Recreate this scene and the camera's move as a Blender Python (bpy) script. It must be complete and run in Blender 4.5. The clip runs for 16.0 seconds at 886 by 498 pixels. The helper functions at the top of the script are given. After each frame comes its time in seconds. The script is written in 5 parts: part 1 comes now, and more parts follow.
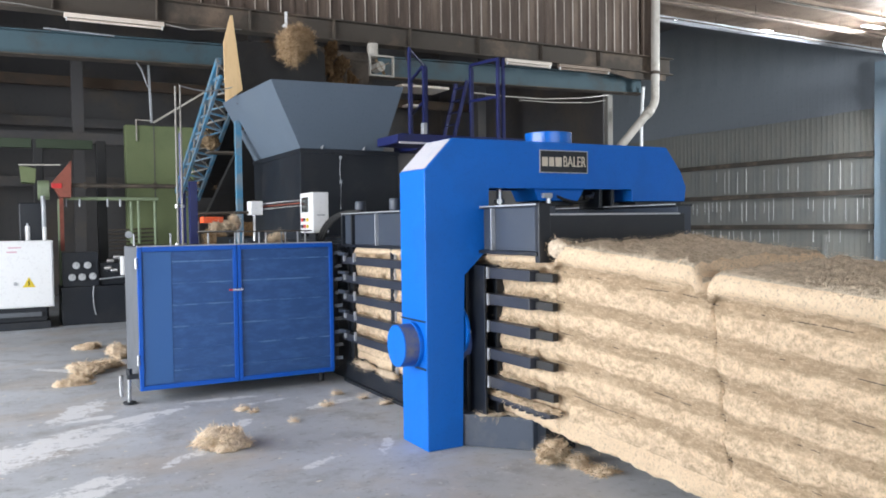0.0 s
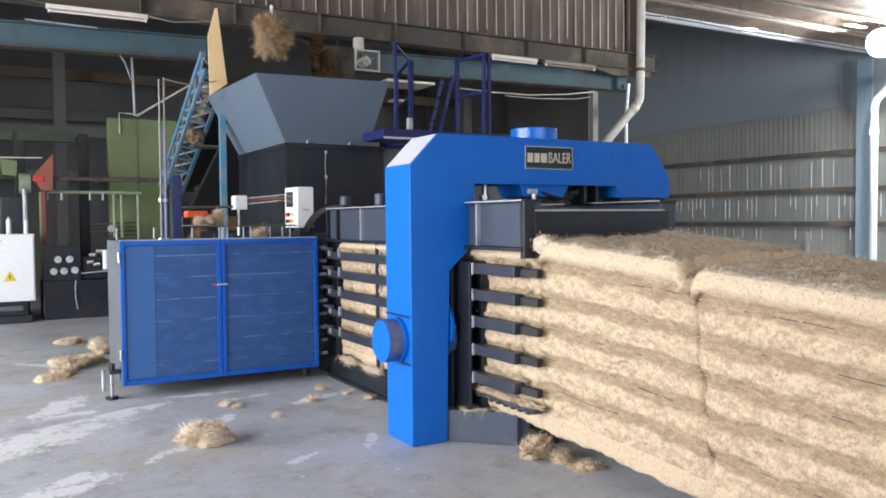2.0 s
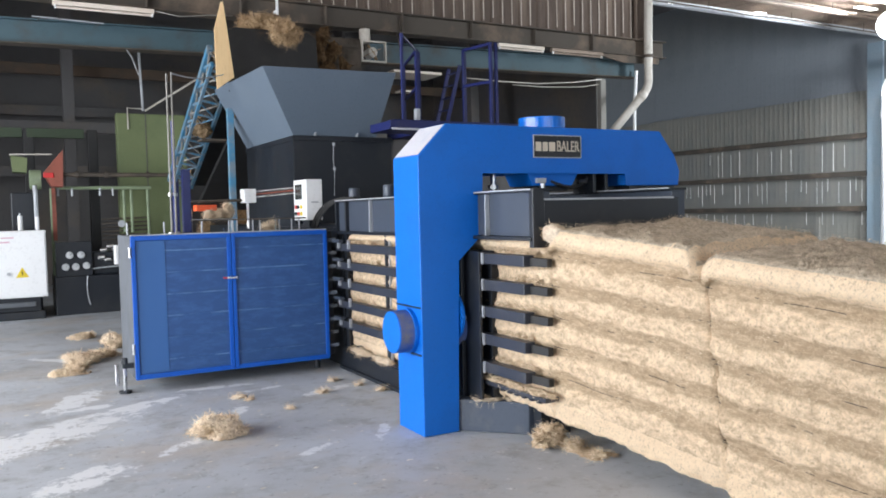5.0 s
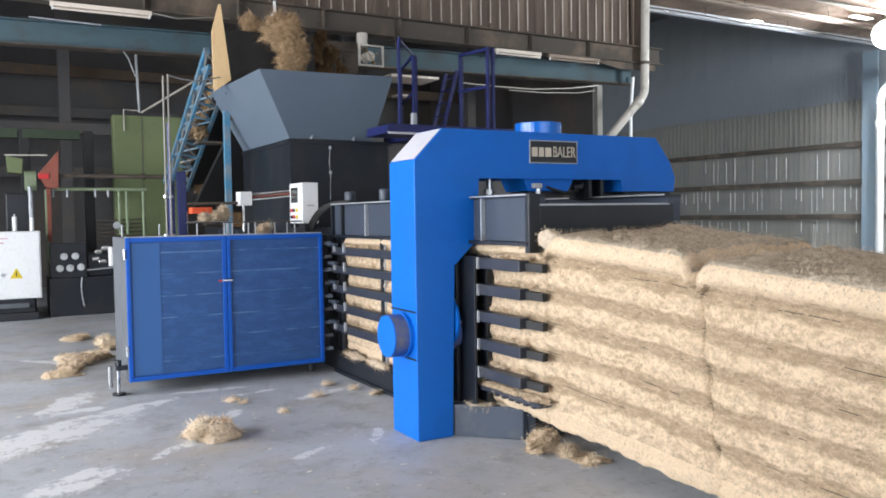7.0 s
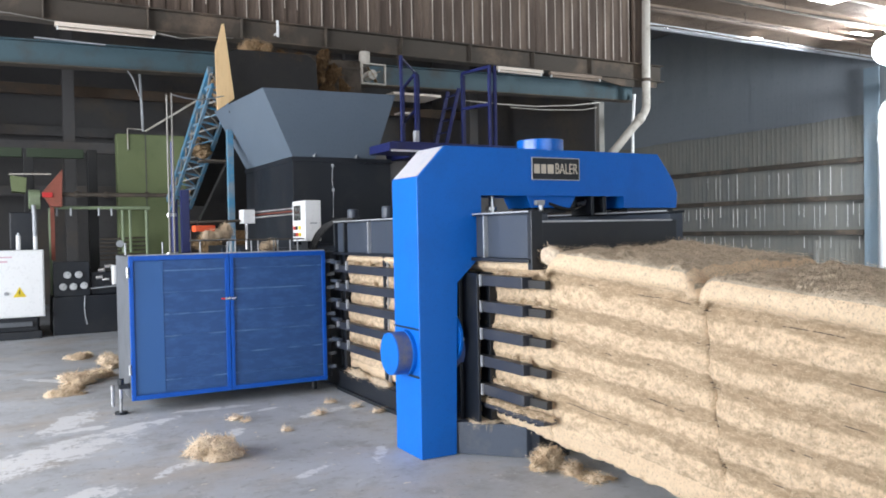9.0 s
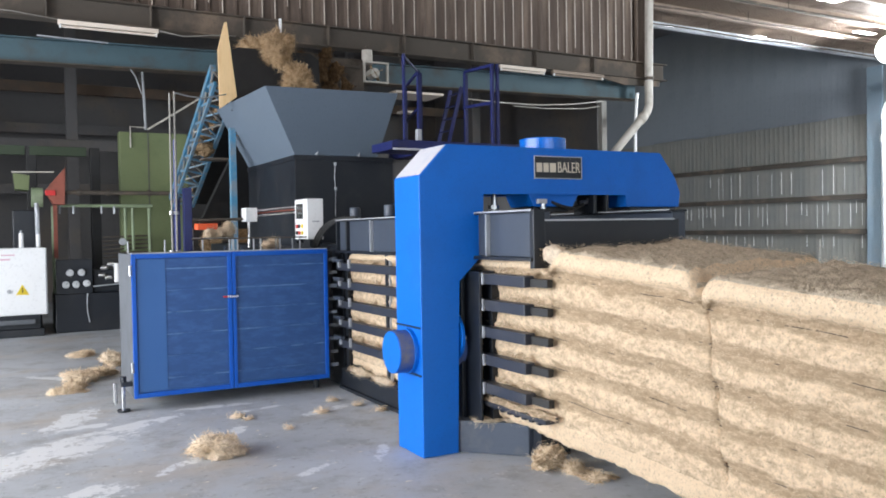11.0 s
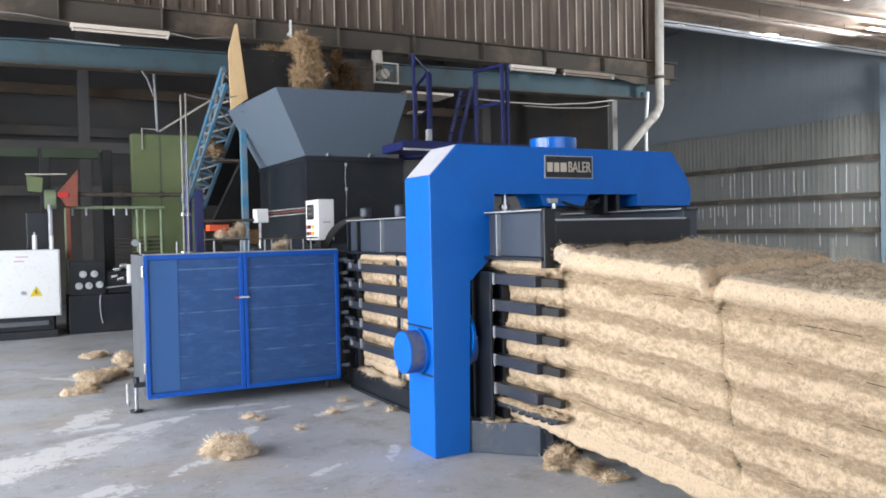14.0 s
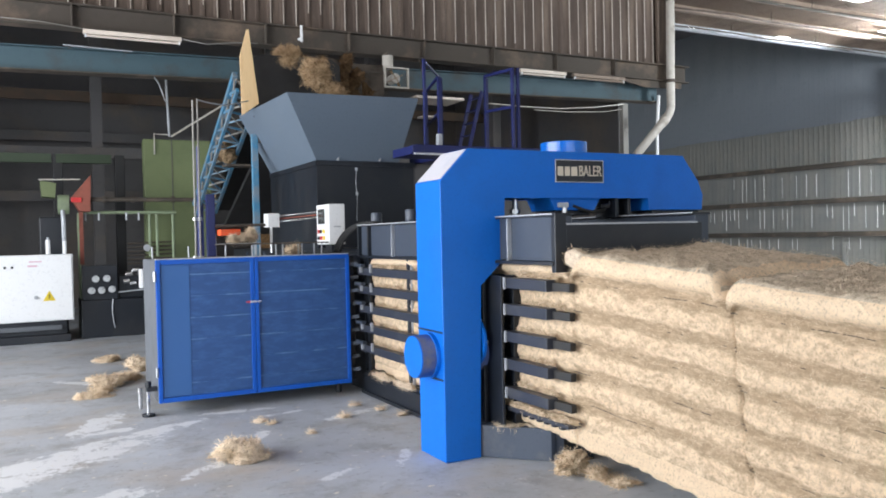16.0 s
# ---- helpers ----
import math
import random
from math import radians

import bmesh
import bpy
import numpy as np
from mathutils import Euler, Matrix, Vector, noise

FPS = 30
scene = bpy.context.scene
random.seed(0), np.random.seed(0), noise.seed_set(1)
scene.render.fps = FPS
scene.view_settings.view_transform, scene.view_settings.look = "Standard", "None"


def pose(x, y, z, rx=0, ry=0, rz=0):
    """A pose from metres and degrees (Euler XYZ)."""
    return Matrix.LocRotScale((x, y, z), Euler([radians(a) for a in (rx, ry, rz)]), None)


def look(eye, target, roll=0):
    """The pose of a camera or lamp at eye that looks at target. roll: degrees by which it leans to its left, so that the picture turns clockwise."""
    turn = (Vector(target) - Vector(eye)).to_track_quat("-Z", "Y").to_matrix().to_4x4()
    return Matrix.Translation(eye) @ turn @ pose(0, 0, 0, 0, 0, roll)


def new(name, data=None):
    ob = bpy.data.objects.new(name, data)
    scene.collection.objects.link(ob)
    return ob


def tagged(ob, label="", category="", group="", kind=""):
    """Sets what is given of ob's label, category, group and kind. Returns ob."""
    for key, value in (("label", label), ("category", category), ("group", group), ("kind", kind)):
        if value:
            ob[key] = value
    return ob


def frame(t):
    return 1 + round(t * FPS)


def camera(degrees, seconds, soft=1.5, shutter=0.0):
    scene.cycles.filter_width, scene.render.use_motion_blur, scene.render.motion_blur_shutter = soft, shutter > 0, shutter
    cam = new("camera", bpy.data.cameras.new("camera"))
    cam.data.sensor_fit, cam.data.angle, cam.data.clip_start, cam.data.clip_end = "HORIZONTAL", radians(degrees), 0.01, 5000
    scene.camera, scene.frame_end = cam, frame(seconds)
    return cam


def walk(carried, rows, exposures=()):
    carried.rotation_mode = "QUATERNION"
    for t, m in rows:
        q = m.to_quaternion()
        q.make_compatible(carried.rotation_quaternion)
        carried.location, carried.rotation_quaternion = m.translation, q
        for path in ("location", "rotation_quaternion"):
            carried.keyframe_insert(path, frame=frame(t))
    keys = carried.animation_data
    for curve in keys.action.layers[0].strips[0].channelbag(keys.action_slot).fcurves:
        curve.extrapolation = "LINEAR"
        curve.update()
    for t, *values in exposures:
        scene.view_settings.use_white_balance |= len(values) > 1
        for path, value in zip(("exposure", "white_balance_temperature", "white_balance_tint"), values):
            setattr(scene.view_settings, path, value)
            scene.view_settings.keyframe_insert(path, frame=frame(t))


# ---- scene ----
# Handheld camera that stands in one spot and sways.
EYE = (0.0, 0.0, 1.55)
PATH = [
    (0.0, 88.238, 0.786, -28.559),
    (0.5, 88.311, 0.547, -28.633),
    (1.0, 88.243, 0.483, -28.898),
    (1.5, 88.071, 0.516, -29.197),
    (2.0, 87.900, 0.504, -29.617),
    (2.5, 87.558, 0.787, -29.612),
    (3.0, 87.129, 1.160, -29.295),
    (3.5, 86.907, 1.380, -29.135),
    (4.0, 87.036, 1.438, -29.041),
    (6.5, 87.382, 1.007, -29.134),
    (7.0, 87.539, 0.834, -29.284),
    (7.5, 87.902, 0.618, -29.428),
    (8.0, 88.207, 0.710, -29.361),
    (8.5, 88.553, 0.896, -29.219),
    (9.0, 88.770, 1.056, -29.094),
    (11.5, 88.649, 0.976, -28.893),
    (12.0, 88.735, 1.249, -28.977),
    (12.5, 88.873, 1.224, -29.065),
    (13.0, 88.746, 1.050, -28.936),
    (13.5, 88.627, 1.036, -28.486),
    (14.0, 88.692, 1.200, -28.170),
    (14.5, 88.726, 1.107, -28.093),
    (15.0, 88.751, 1.094, -28.004),
    (15.5, 88.858, 1.183, -27.585),
    (16.0, 89.017, 1.289, -27.410),
]
cam = camera(58.1, 16.0, soft=1.8)
walk(cam, [(t, pose(*EYE, rx, ry, rz)) for t, rx, ry, rz in PATH])

# ---- daylight: overcast sky through the wide open side of the shed ----
world = bpy.data.worlds.new("overcast_sky")
scene.world = world
world.use_nodes = True
wn = world.node_tree
sky = wn.nodes.new("ShaderNodeTexSky")
sky.sky_type, sky.sun_disc = "NISHITA", False
sky.sun_elevation, sky.sun_rotation = radians(38), radians(255)
wn.links.new(sky.outputs[0], wn.nodes["Background"].inputs[0])
wn.nodes["Background"].inputs[1].default_value = 0.12

sun_data = bpy.data.lights.new("sun", "SUN")
sun_data.energy, sun_data.angle, sun_data.color = 1.0, radians(12), (1.0, 0.95, 0.88)
sun = new("sun", sun_data)
sun.matrix_world = look((-20, -6, 16), (0, 0, 0))


def opening_light(name, centre, target, width, height, watts, colour):
    d = bpy.data.lights.new(name, "AREA")
    d.shape, d.size, d.size_y, d.energy, d.color = "RECTANGLE", width, height, watts, colour
    ob = new(name, d)
    ob.matrix_world = look(centre, target)
    return ob


opening_light("daylight_side_door", (-6.9, 5.4, 2.7), (10, 5.4, 2.0), 12.0, 4.8, 2300, (0.91, 0.945, 1.0))
opening_light("daylight_rear_door", (2.0, -7.8, 2.6), (2.0, 10, 2.0), 10.0, 4.6, 520, (0.86, 0.92, 1.0))
# added fill without a known opening, aimed past the machine at the right wall
opening_light("right_wall_fill", (15.5, -7.6, 2.6), (24, -1.8, 3.0), 7.0, 4.6, 9000, (0.88, 0.95, 1.0))
glare = bpy.data.lights.new("floodlight_glow", "POINT")
glare.energy, glare.shadow_soft_size, glare.color = 2100, 0.12, (0.85, 0.93, 1.0)
new("floodlight_glow", glare).location = (19.72, 12.0, 5.80)
scene.view_settings.exposure = -0.1


# ---- materials ----
def nodes_of(name):
    m = bpy.data.materials.new(name)
    m.use_nodes = True
    nt = m.node_tree
    return m, nt, nt.nodes["Principled BSDF"]


def mixed(nt, a, b, fac):
    n = nt.nodes.new("ShaderNodeMix")
    n.data_type = "RGBA"
    for sock, val in ((n.inputs[0], fac), (n.inputs[6], a), (n.inputs[7], b)):
        if hasattr(val, "links"):
            nt.links.new(val, sock)
        else:
            sock.default_value = val if isinstance(val, float) else (*val, 1)
    return n.outputs[2]


def ramp(nt, value, lo, hi):
    n = nt.nodes.new("ShaderNodeMapRange")
    n.inputs[1].default_value, n.inputs[2].default_value = lo, hi
    nt.links.new(value, n.inputs[0])
    return n.outputs[0]


def noise_tex(nt, scale, detail=4.0, stretch=None, rough=0.6):
    tc = nt.nodes.new("ShaderNodeTexCoord")
    n = nt.nodes.new("ShaderNodeTexNoise")
    n.inputs["Scale"].default_value, n.inputs["Detail"].default_value = scale, detail
    n.inputs["Roughness"].default_value = rough
    src = tc.outputs["Object"]
    if stretch:
        mp = nt.nodes.new("ShaderNodeMapping")
        mp.inputs["Scale"].default_value = stretch
        nt.links.new(src, mp.inputs[0])
        src = mp.outputs[0]
    nt.links.new(src, n.inputs["Vector"])
    return n.outputs["Fac"]


def bumped(nt, bsdf, height, strength, distance):
    b = nt.nodes.new("ShaderNodeBump")
    b.inputs["Strength"].default_value, b.inputs["Distance"].default_value = strength, distance
    nt.links.new(height, b.inputs["Height"])
    nt.links.new(b.outputs[0], bsdf.inputs["Normal"])


def surface(name, base, worn, rough=0.5, metal=0.0, big=1.5, fine=40.0, bump=0.15, dist=0.003, amount=(0.5, 0.75),
            stretch=None, spec=0.5):
    """Base colour broken by patches of wear at one scale and grain at another."""
    m, nt, bsdf = nodes_of(name)
    patches = noise_tex(nt, big, 6.0, stretch)
    grain = noise_tex(nt, fine, 3.0, stretch)
    col = mixed(nt, base, worn, ramp(nt, patches, *amount))
    dark = tuple(c * 0.72 for c in base)
    col = mixed(nt, col, dark, ramp(nt, grain, 0.55, 0.95))
    nt.links.new(col, bsdf.inputs["Base Color"])
    rr = nt.nodes.new("ShaderNodeMapRange")
    rr.inputs[3].default_value, rr.inputs[4].default_value = max(0.05, rough - 0.12), min(1.0, rough + 0.15)
    nt.links.new(patches, rr.inputs[0])
    nt.links.new(rr.outputs[0], bsdf.inputs["Roughness"])
    bsdf.inputs["Metallic"].default_value = metal
    bsdf.inputs["Specular IOR Level"].default_value = spec
    bumped(nt, bsdf, grain, bump, dist)
    return m


def glowing(name, colour, strength):
    m, nt, bsdf = nodes_of(name)
    bsdf.inputs["Base Color"].default_value = (0.8, 0.8, 0.8, 1)
    bsdf.inputs["Emission Color"].default_value = (*colour, 1)
    bsdf.inputs["Emission Strength"].default_value = strength
    return m


BLUE = surface("blue_machine_paint", (0.001, 0.125, 0.53), (0.003, 0.105, 0.43), 0.42, 0, 1.6, 60, 0.06, 0.001, spec=0.3)
BLUE_EDGE = surface("bright_blue_frame_paint", (0.004, 0.085, 0.44), (0.010, 0.10, 0.40), 0.42, 0, 2.5, 50, 0.08, 0.001, spec=0.3)
NAVY = surface("navy_railing_paint", (0.008, 0.014, 0.095), (0.02, 0.03, 0.14), 0.45, 0, 3, 50, 0.1, 0.001)
SKYBLUE = surface("light_blue_steel_paint", (0.05, 0.20, 0.34), (0.17, 0.22, 0.26), 0.5, 0, 6, 40, 0.15, 0.002, (0.42, 0.6))
FOOT = surface("dusty_slate_paint", (0.055, 0.07, 0.10), (0.12, 0.125, 0.13), 0.6, 0, 3, 40, 0.15, 0.002)
DUST = surface("pale_settled_dust", (0.50, 0.50, 0.55), (0.40, 0.42, 0.50), 0.8, 0, 6, 60, 0.1, 0.001)
BLACK = surface("dark_slate_machine_paint", (0.008, 0.011, 0.017), (0.022, 0.023, 0.026), 0.42, 0, 3, 60, 0.12, 0.001)
RAIL = surface("worn_dark_rail_steel", (0.026, 0.030, 0.042), (0.055, 0.056, 0.064), 0.4, 0, 5, 50, 0.15, 0.001, (0.52, 0.75))
SLATE = surface("slate_panel_paint", (0.040, 0.052, 0.075), (0.06, 0.07, 0.09), 0.45, 0, 2, 50, 0.1, 0.001)
HOPPER = surface("grey_hopper_paint", (0.115, 0.15, 0.195), (0.13, 0.165, 0.205), 0.5, 0, 0.9, 45, 0.06, 0.001)
STEEL = surface("bare_steel", (0.55, 0.56, 0.58), (0.35, 0.33, 0.31), 0.28, 1.0, 6, 60, 0.1, 0.001)
SILVER = surface("silver_edge_paint", (0.42, 0.44, 0.47), (0.25, 0.25, 0.26), 0.45, 0.3, 6, 60, 0.1, 0.001)
WHITE = surface("white_enamel", (0.78, 0.79, 0.80), (0.66, 0.66, 0.66), 0.35, 0, 1.2, 30, 0.04, 0.001, (0.55, 0.85))
CREAM = surface("cream_plastic_pipe", (0.55, 0.52, 0.47), (0.36, 0.32, 0.27), 0.5, 0, 5, 30, 0.1, 0.001)
GREEN = surface("faded_green_paint", (0.135, 0.168, 0.075), (0.10, 0.13, 0.06), 0.55, 0, 1.5, 30, 0.12, 0.002)
DIMGREEN = surface("dim_green_paint", (0.03, 0.048, 0.024), (0.025, 0.035, 0.022), 0.6, 0, 2, 30, 0.12, 0.002)
GLOSSBLUE = surface("glossy_blue_paint", (0.004, 0.13, 0.55), (0.006, 0.14, 0.52), 0.2, 0, 2, 60, 0.03, 0.001)
PALEGREEN = surface("pale_green_paint", (0.23, 0.29, 0.18), (0.14, 0.16, 0.11), 0.55, 0, 3, 30, 0.12, 0.002)
RUST = surface("rusty_red_steel", (0.26, 0.075, 0.05), (0.16, 0.06, 0.04), 0.7, 0, 5, 40, 0.25, 0.002)
ORANGE = surface("orange_paint", (0.75, 0.10, 0.025), (0.55, 0.09, 0.03), 0.5, 0, 5, 40, 0.1, 0.001)
WOOD = surface("raw_plywood", (0.74, 0.53, 0.29), (0.64, 0.43, 0.21), 0.7, 0, 3, 20, 0.2, 0.002, stretch=(6, 6, 0.7))
TEAL = surface("teal_girder_paint", (0.050, 0.092, 0.112), (0.052, 0.048, 0.042), 0.6, 0, 1.6, 20, 0.2, 0.003)
OLDSTEEL = surface("sooty_girder", (0.068, 0.056, 0.045), (0.17, 0.125, 0.092), 0.75, 0, 1.4, 18, 0.3, 0.004, (0.5, 0.7))
CLADDING = surface("brown_weathered_sheet", (0.080, 0.056, 0.043), (0.19, 0.142, 0.11), 0.7, 0, 1.2, 25, 0.15, 0.003,
                   (0.46, 0.72), (3.0, 1.0, 0.35))
CLADDING_EDGE = surface("pale_sheet_rib", (0.62, 0.55, 0.48), (0.26, 0.21, 0.175), 0.6, 0, 2.2, 25, 0.1, 0.002, (0.4, 0.7),
                        (3.0, 1.0, 0.35))
ROOFING = surface("brown_roof_sheet", (0.27, 0.205, 0.16), (0.15, 0.11, 0.085), 0.75, 0, 1.6, 12, 0.2, 0.004)
SIDEWALL = surface("grey_side_sheet", (0.235, 0.225, 0.20), (0.165, 0.17, 0.17), 0.75, 0, 0.35, 8, 0.2, 0.004, (0.4, 0.65))
SIDEWALL_DARK = surface("dark_blue_grey_sheet", (0.225, 0.245, 0.27), (0.175, 0.19, 0.21), 0.75, 0, 0.35, 8, 0.2, 0.004)
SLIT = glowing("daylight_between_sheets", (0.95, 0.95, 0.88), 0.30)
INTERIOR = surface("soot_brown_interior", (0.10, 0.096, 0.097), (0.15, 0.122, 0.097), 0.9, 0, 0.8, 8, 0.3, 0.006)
RUBBER = surface("black_rubber", (0.012, 0.012, 0.013), (0.025, 0.024, 0.022), 0.6, 0, 6, 60, 0.1, 0.001)
GLASS = surface("gauge_face", (0.55, 0.57, 0.58), (0.4, 0.42, 0.43), 0.15, 0, 12, 60, 0.02, 0.001)
SCREEN = surface("dark_display", (0.03, 0.035, 0.035), (0.05, 0.055, 0.055), 0.2, 0, 12, 60, 0.02, 0.001)
RED = surface("red_plastic", (0.55, 0.02, 0.02), (0.45, 0.03, 0.03), 0.4, 0, 10, 60, 0.05, 0.001)
YELLOW = surface("yellow_sticker", (0.75, 0.56, 0.03), (0.65, 0.5, 0.05), 0.5, 0, 10, 60, 0.05, 0.001)
PINK = surface("faded_red_print", (0.65, 0.42, 0.5), (0.6, 0.45, 0.5), 0.5, 0, 20, 60, 0.05, 0.001)
LETTER = surface("pale_gold_lettering", (0.62, 0.55, 0.45), (0.5, 0.45, 0.38), 0.4, 0.2, 20, 60, 0.05, 0.001)
TUBE = surface("dusty_tube_lamp", (0.70, 0.62, 0.54), (0.58, 0.5, 0.42), 0.4, 0, 3, 30, 0.05, 0.001)
DULLTUBE = surface("grimy_brown_tube_lamp", (0.27, 0.21, 0.165), (0.18, 0.14, 0.11), 0.6, 0, 3, 30, 0.05, 0.001)
POST = surface("dusty_grey_post", (0.26, 0.25, 0.23), (0.17, 0.155, 0.135), 0.7, 0, 3, 30, 0.1, 0.001)
WASHBLUE = surface("washed_out_blue_paint", (0.19, 0.25, 0.30), (0.21, 0.25, 0.28), 0.6, 0, 1.2, 20, 0.1, 0.002)
CAKED = surface("dust_caked_sheet", (0.10, 0.082, 0.066), (0.035, 0.026, 0.019), 0.9, 0, 3.0, 30, 0.3, 0.006, (0.42, 0.62))
DULLGREY = surface("dull_grey_panel", (0.10, 0.11, 0.125), (0.075, 0.08, 0.09), 0.55, 0, 2, 40, 0.1, 0.001)
DUSTYBLUE = surface("dust_filmed_blue_paint", (0.012, 0.07, 0.30), (0.17, 0.16, 0.17), 0.6, 0, 4, 40, 0.1, 0.001, (0.45, 0.7))
LAMP = glowing("lit_floodlight", (0.88, 0.95, 1.0), 14.0)
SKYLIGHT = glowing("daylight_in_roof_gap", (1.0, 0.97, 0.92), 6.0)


def coir_material(name, pale, brown, grooves=None):
    m, nt, bsdf = nodes_of(name)
    strands = noise_tex(nt, 58, 6.0, (1.4, 1.4, 0.95), 0.75)
    tufts = noise_tex(nt, 23, 5.0, (0.8, 0.8, 1.1), 0.72)
    dust = noise_tex(nt, 2.2, 3.0)
    fac = ramp(nt, tufts, 0.38, 0.58)
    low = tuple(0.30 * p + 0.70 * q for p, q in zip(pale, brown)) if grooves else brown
    col = mixed(nt, low, pale, fac)
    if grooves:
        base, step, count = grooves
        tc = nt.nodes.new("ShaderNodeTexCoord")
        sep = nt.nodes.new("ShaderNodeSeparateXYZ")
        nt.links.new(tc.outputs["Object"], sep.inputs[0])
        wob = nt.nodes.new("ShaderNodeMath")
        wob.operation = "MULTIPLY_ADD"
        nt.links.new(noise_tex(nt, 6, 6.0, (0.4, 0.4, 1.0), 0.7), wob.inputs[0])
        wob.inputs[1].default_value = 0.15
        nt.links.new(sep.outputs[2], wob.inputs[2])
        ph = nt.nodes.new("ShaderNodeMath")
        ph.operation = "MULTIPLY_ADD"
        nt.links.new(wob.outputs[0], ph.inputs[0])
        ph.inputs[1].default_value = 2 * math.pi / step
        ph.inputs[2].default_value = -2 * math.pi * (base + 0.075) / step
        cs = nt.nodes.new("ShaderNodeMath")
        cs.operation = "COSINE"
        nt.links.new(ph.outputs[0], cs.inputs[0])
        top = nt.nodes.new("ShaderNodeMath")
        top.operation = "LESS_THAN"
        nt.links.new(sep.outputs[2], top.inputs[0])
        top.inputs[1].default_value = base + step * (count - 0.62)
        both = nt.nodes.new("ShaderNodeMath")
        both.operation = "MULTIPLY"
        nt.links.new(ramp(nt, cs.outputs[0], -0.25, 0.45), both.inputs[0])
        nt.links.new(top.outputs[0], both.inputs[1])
        # browner bands follow the groove heights, broken up by noise
        groove_tone = tuple(0.80 * b + 0.05 * p for b, p in zip(brown, pale))
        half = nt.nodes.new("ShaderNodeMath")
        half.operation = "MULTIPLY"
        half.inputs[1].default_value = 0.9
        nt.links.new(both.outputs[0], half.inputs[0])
        worn = mixed(nt, groove_tone, tuple(0.42 * p + 0.58 * q for p, q in zip(pale, brown)), ramp(nt, noise_tex(nt, 24, 5.0, (0.7, 0.7, 2.2), 0.75), 0.44, 0.66))
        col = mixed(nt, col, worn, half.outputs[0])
    if grooves:
        flake = nt.nodes.new("ShaderNodeMath")
        flake.operation = "GREATER_THAN"
        nt.links.new(sep.outputs[2], flake.inputs[0])
        flake.inputs[1].default_value = base + step * (count - 0.66)
        under = nt.nodes.new("ShaderNodeMath")
        under.operation = "LESS_THAN"
        nt.links.new(sep.outputs[2], under.inputs[0])
        under.inputs[1].default_value = base - step * 0.80
        ends = nt.nodes.new("ShaderNodeMath")
        ends.operation = "ADD"
        nt.links.new(flake.outputs[0], ends.inputs[0])
        nt.links.new(under.outputs[0], ends.inputs[1])
        soft = nt.nodes.new("ShaderNodeMath")
        soft.operation = "MULTIPLY"
        soft.inputs[1].default_value = 0.75
        nt.links.new(ends.outputs[0], soft.inputs[0])
        col = mixed(nt, col, tuple(min(1, c * 1.08) for c in pale), soft.outputs[0])
    col = mixed(nt, col, tuple(c * 0.55 for c in brown), ramp(nt, strands, 0.53, 0.74))
    col = mixed(nt, col, tuple(min(1, c * 1.12) for c in pale), ramp(nt, dust, 0.6, 0.9))
    nt.links.new(col, bsdf.inputs["Base Color"])
    bsdf.inputs["Roughness"].default_value = 0.95
    bsdf.inputs["Specular IOR Level"].default_value = 0.1
    both_h = nt.nodes.new("ShaderNodeMath")
    both_h.operation = "MULTIPLY_ADD"
    nt.links.new(tufts, both_h.inputs[0])
    both_h.inputs[1].default_value = 1.6
    nt.links.new(strands, both_h.inputs[2])
    bumped(nt, bsdf, both_h.outputs[0], 1.0, 0.018)
    return m


PALE_COIR = coir_material("pale_coir_fibre", (0.87, 0.735, 0.575), (0.68, 0.545, 0.41))
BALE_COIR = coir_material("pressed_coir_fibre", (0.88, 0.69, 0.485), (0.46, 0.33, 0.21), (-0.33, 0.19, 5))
TOP_COIR = coir_material("dusty_coir_top", (0.74, 0.62, 0.475), (0.46, 0.375, 0.275))
BALE_LOOSE = coir_material("loose_side_coir", (0.74, 0.57, 0.39), (0.42, 0.30, 0.19))
BROWN_COIR = coir_material("brown_coir_fibre", (0.50, 0.355, 0.215), (0.29, 0.195, 0.11))
STRAW = surface("single_coir_fibres", (0.84, 0.69, 0.51), (0.55, 0.42, 0.28), 0.95, 0, 18, 60, 0.1, 0.001, (0.4, 0.6), spec=0.05)
STRAW_BROWN = surface("single_brown_fibres", (0.53, 0.385, 0.24), (0.31, 0.21, 0.12), 0.95, 0, 18, 60, 0.1, 0.001, (0.4, 0.6), spec=0.05)
STRAW_DARK = surface("single_dark_fibres", (0.17, 0.105, 0.06), (0.09, 0.055, 0.03), 0.95, 0, 18, 60, 0.1, 0.001, (0.4, 0.6), spec=0.05)
STRAW_TOP = surface("single_dusty_fibres", (0.72, 0.60, 0.455), (0.42, 0.335, 0.235), 0.95, 0, 18, 60, 0.1, 0.001, (0.4, 0.6), spec=0.05)


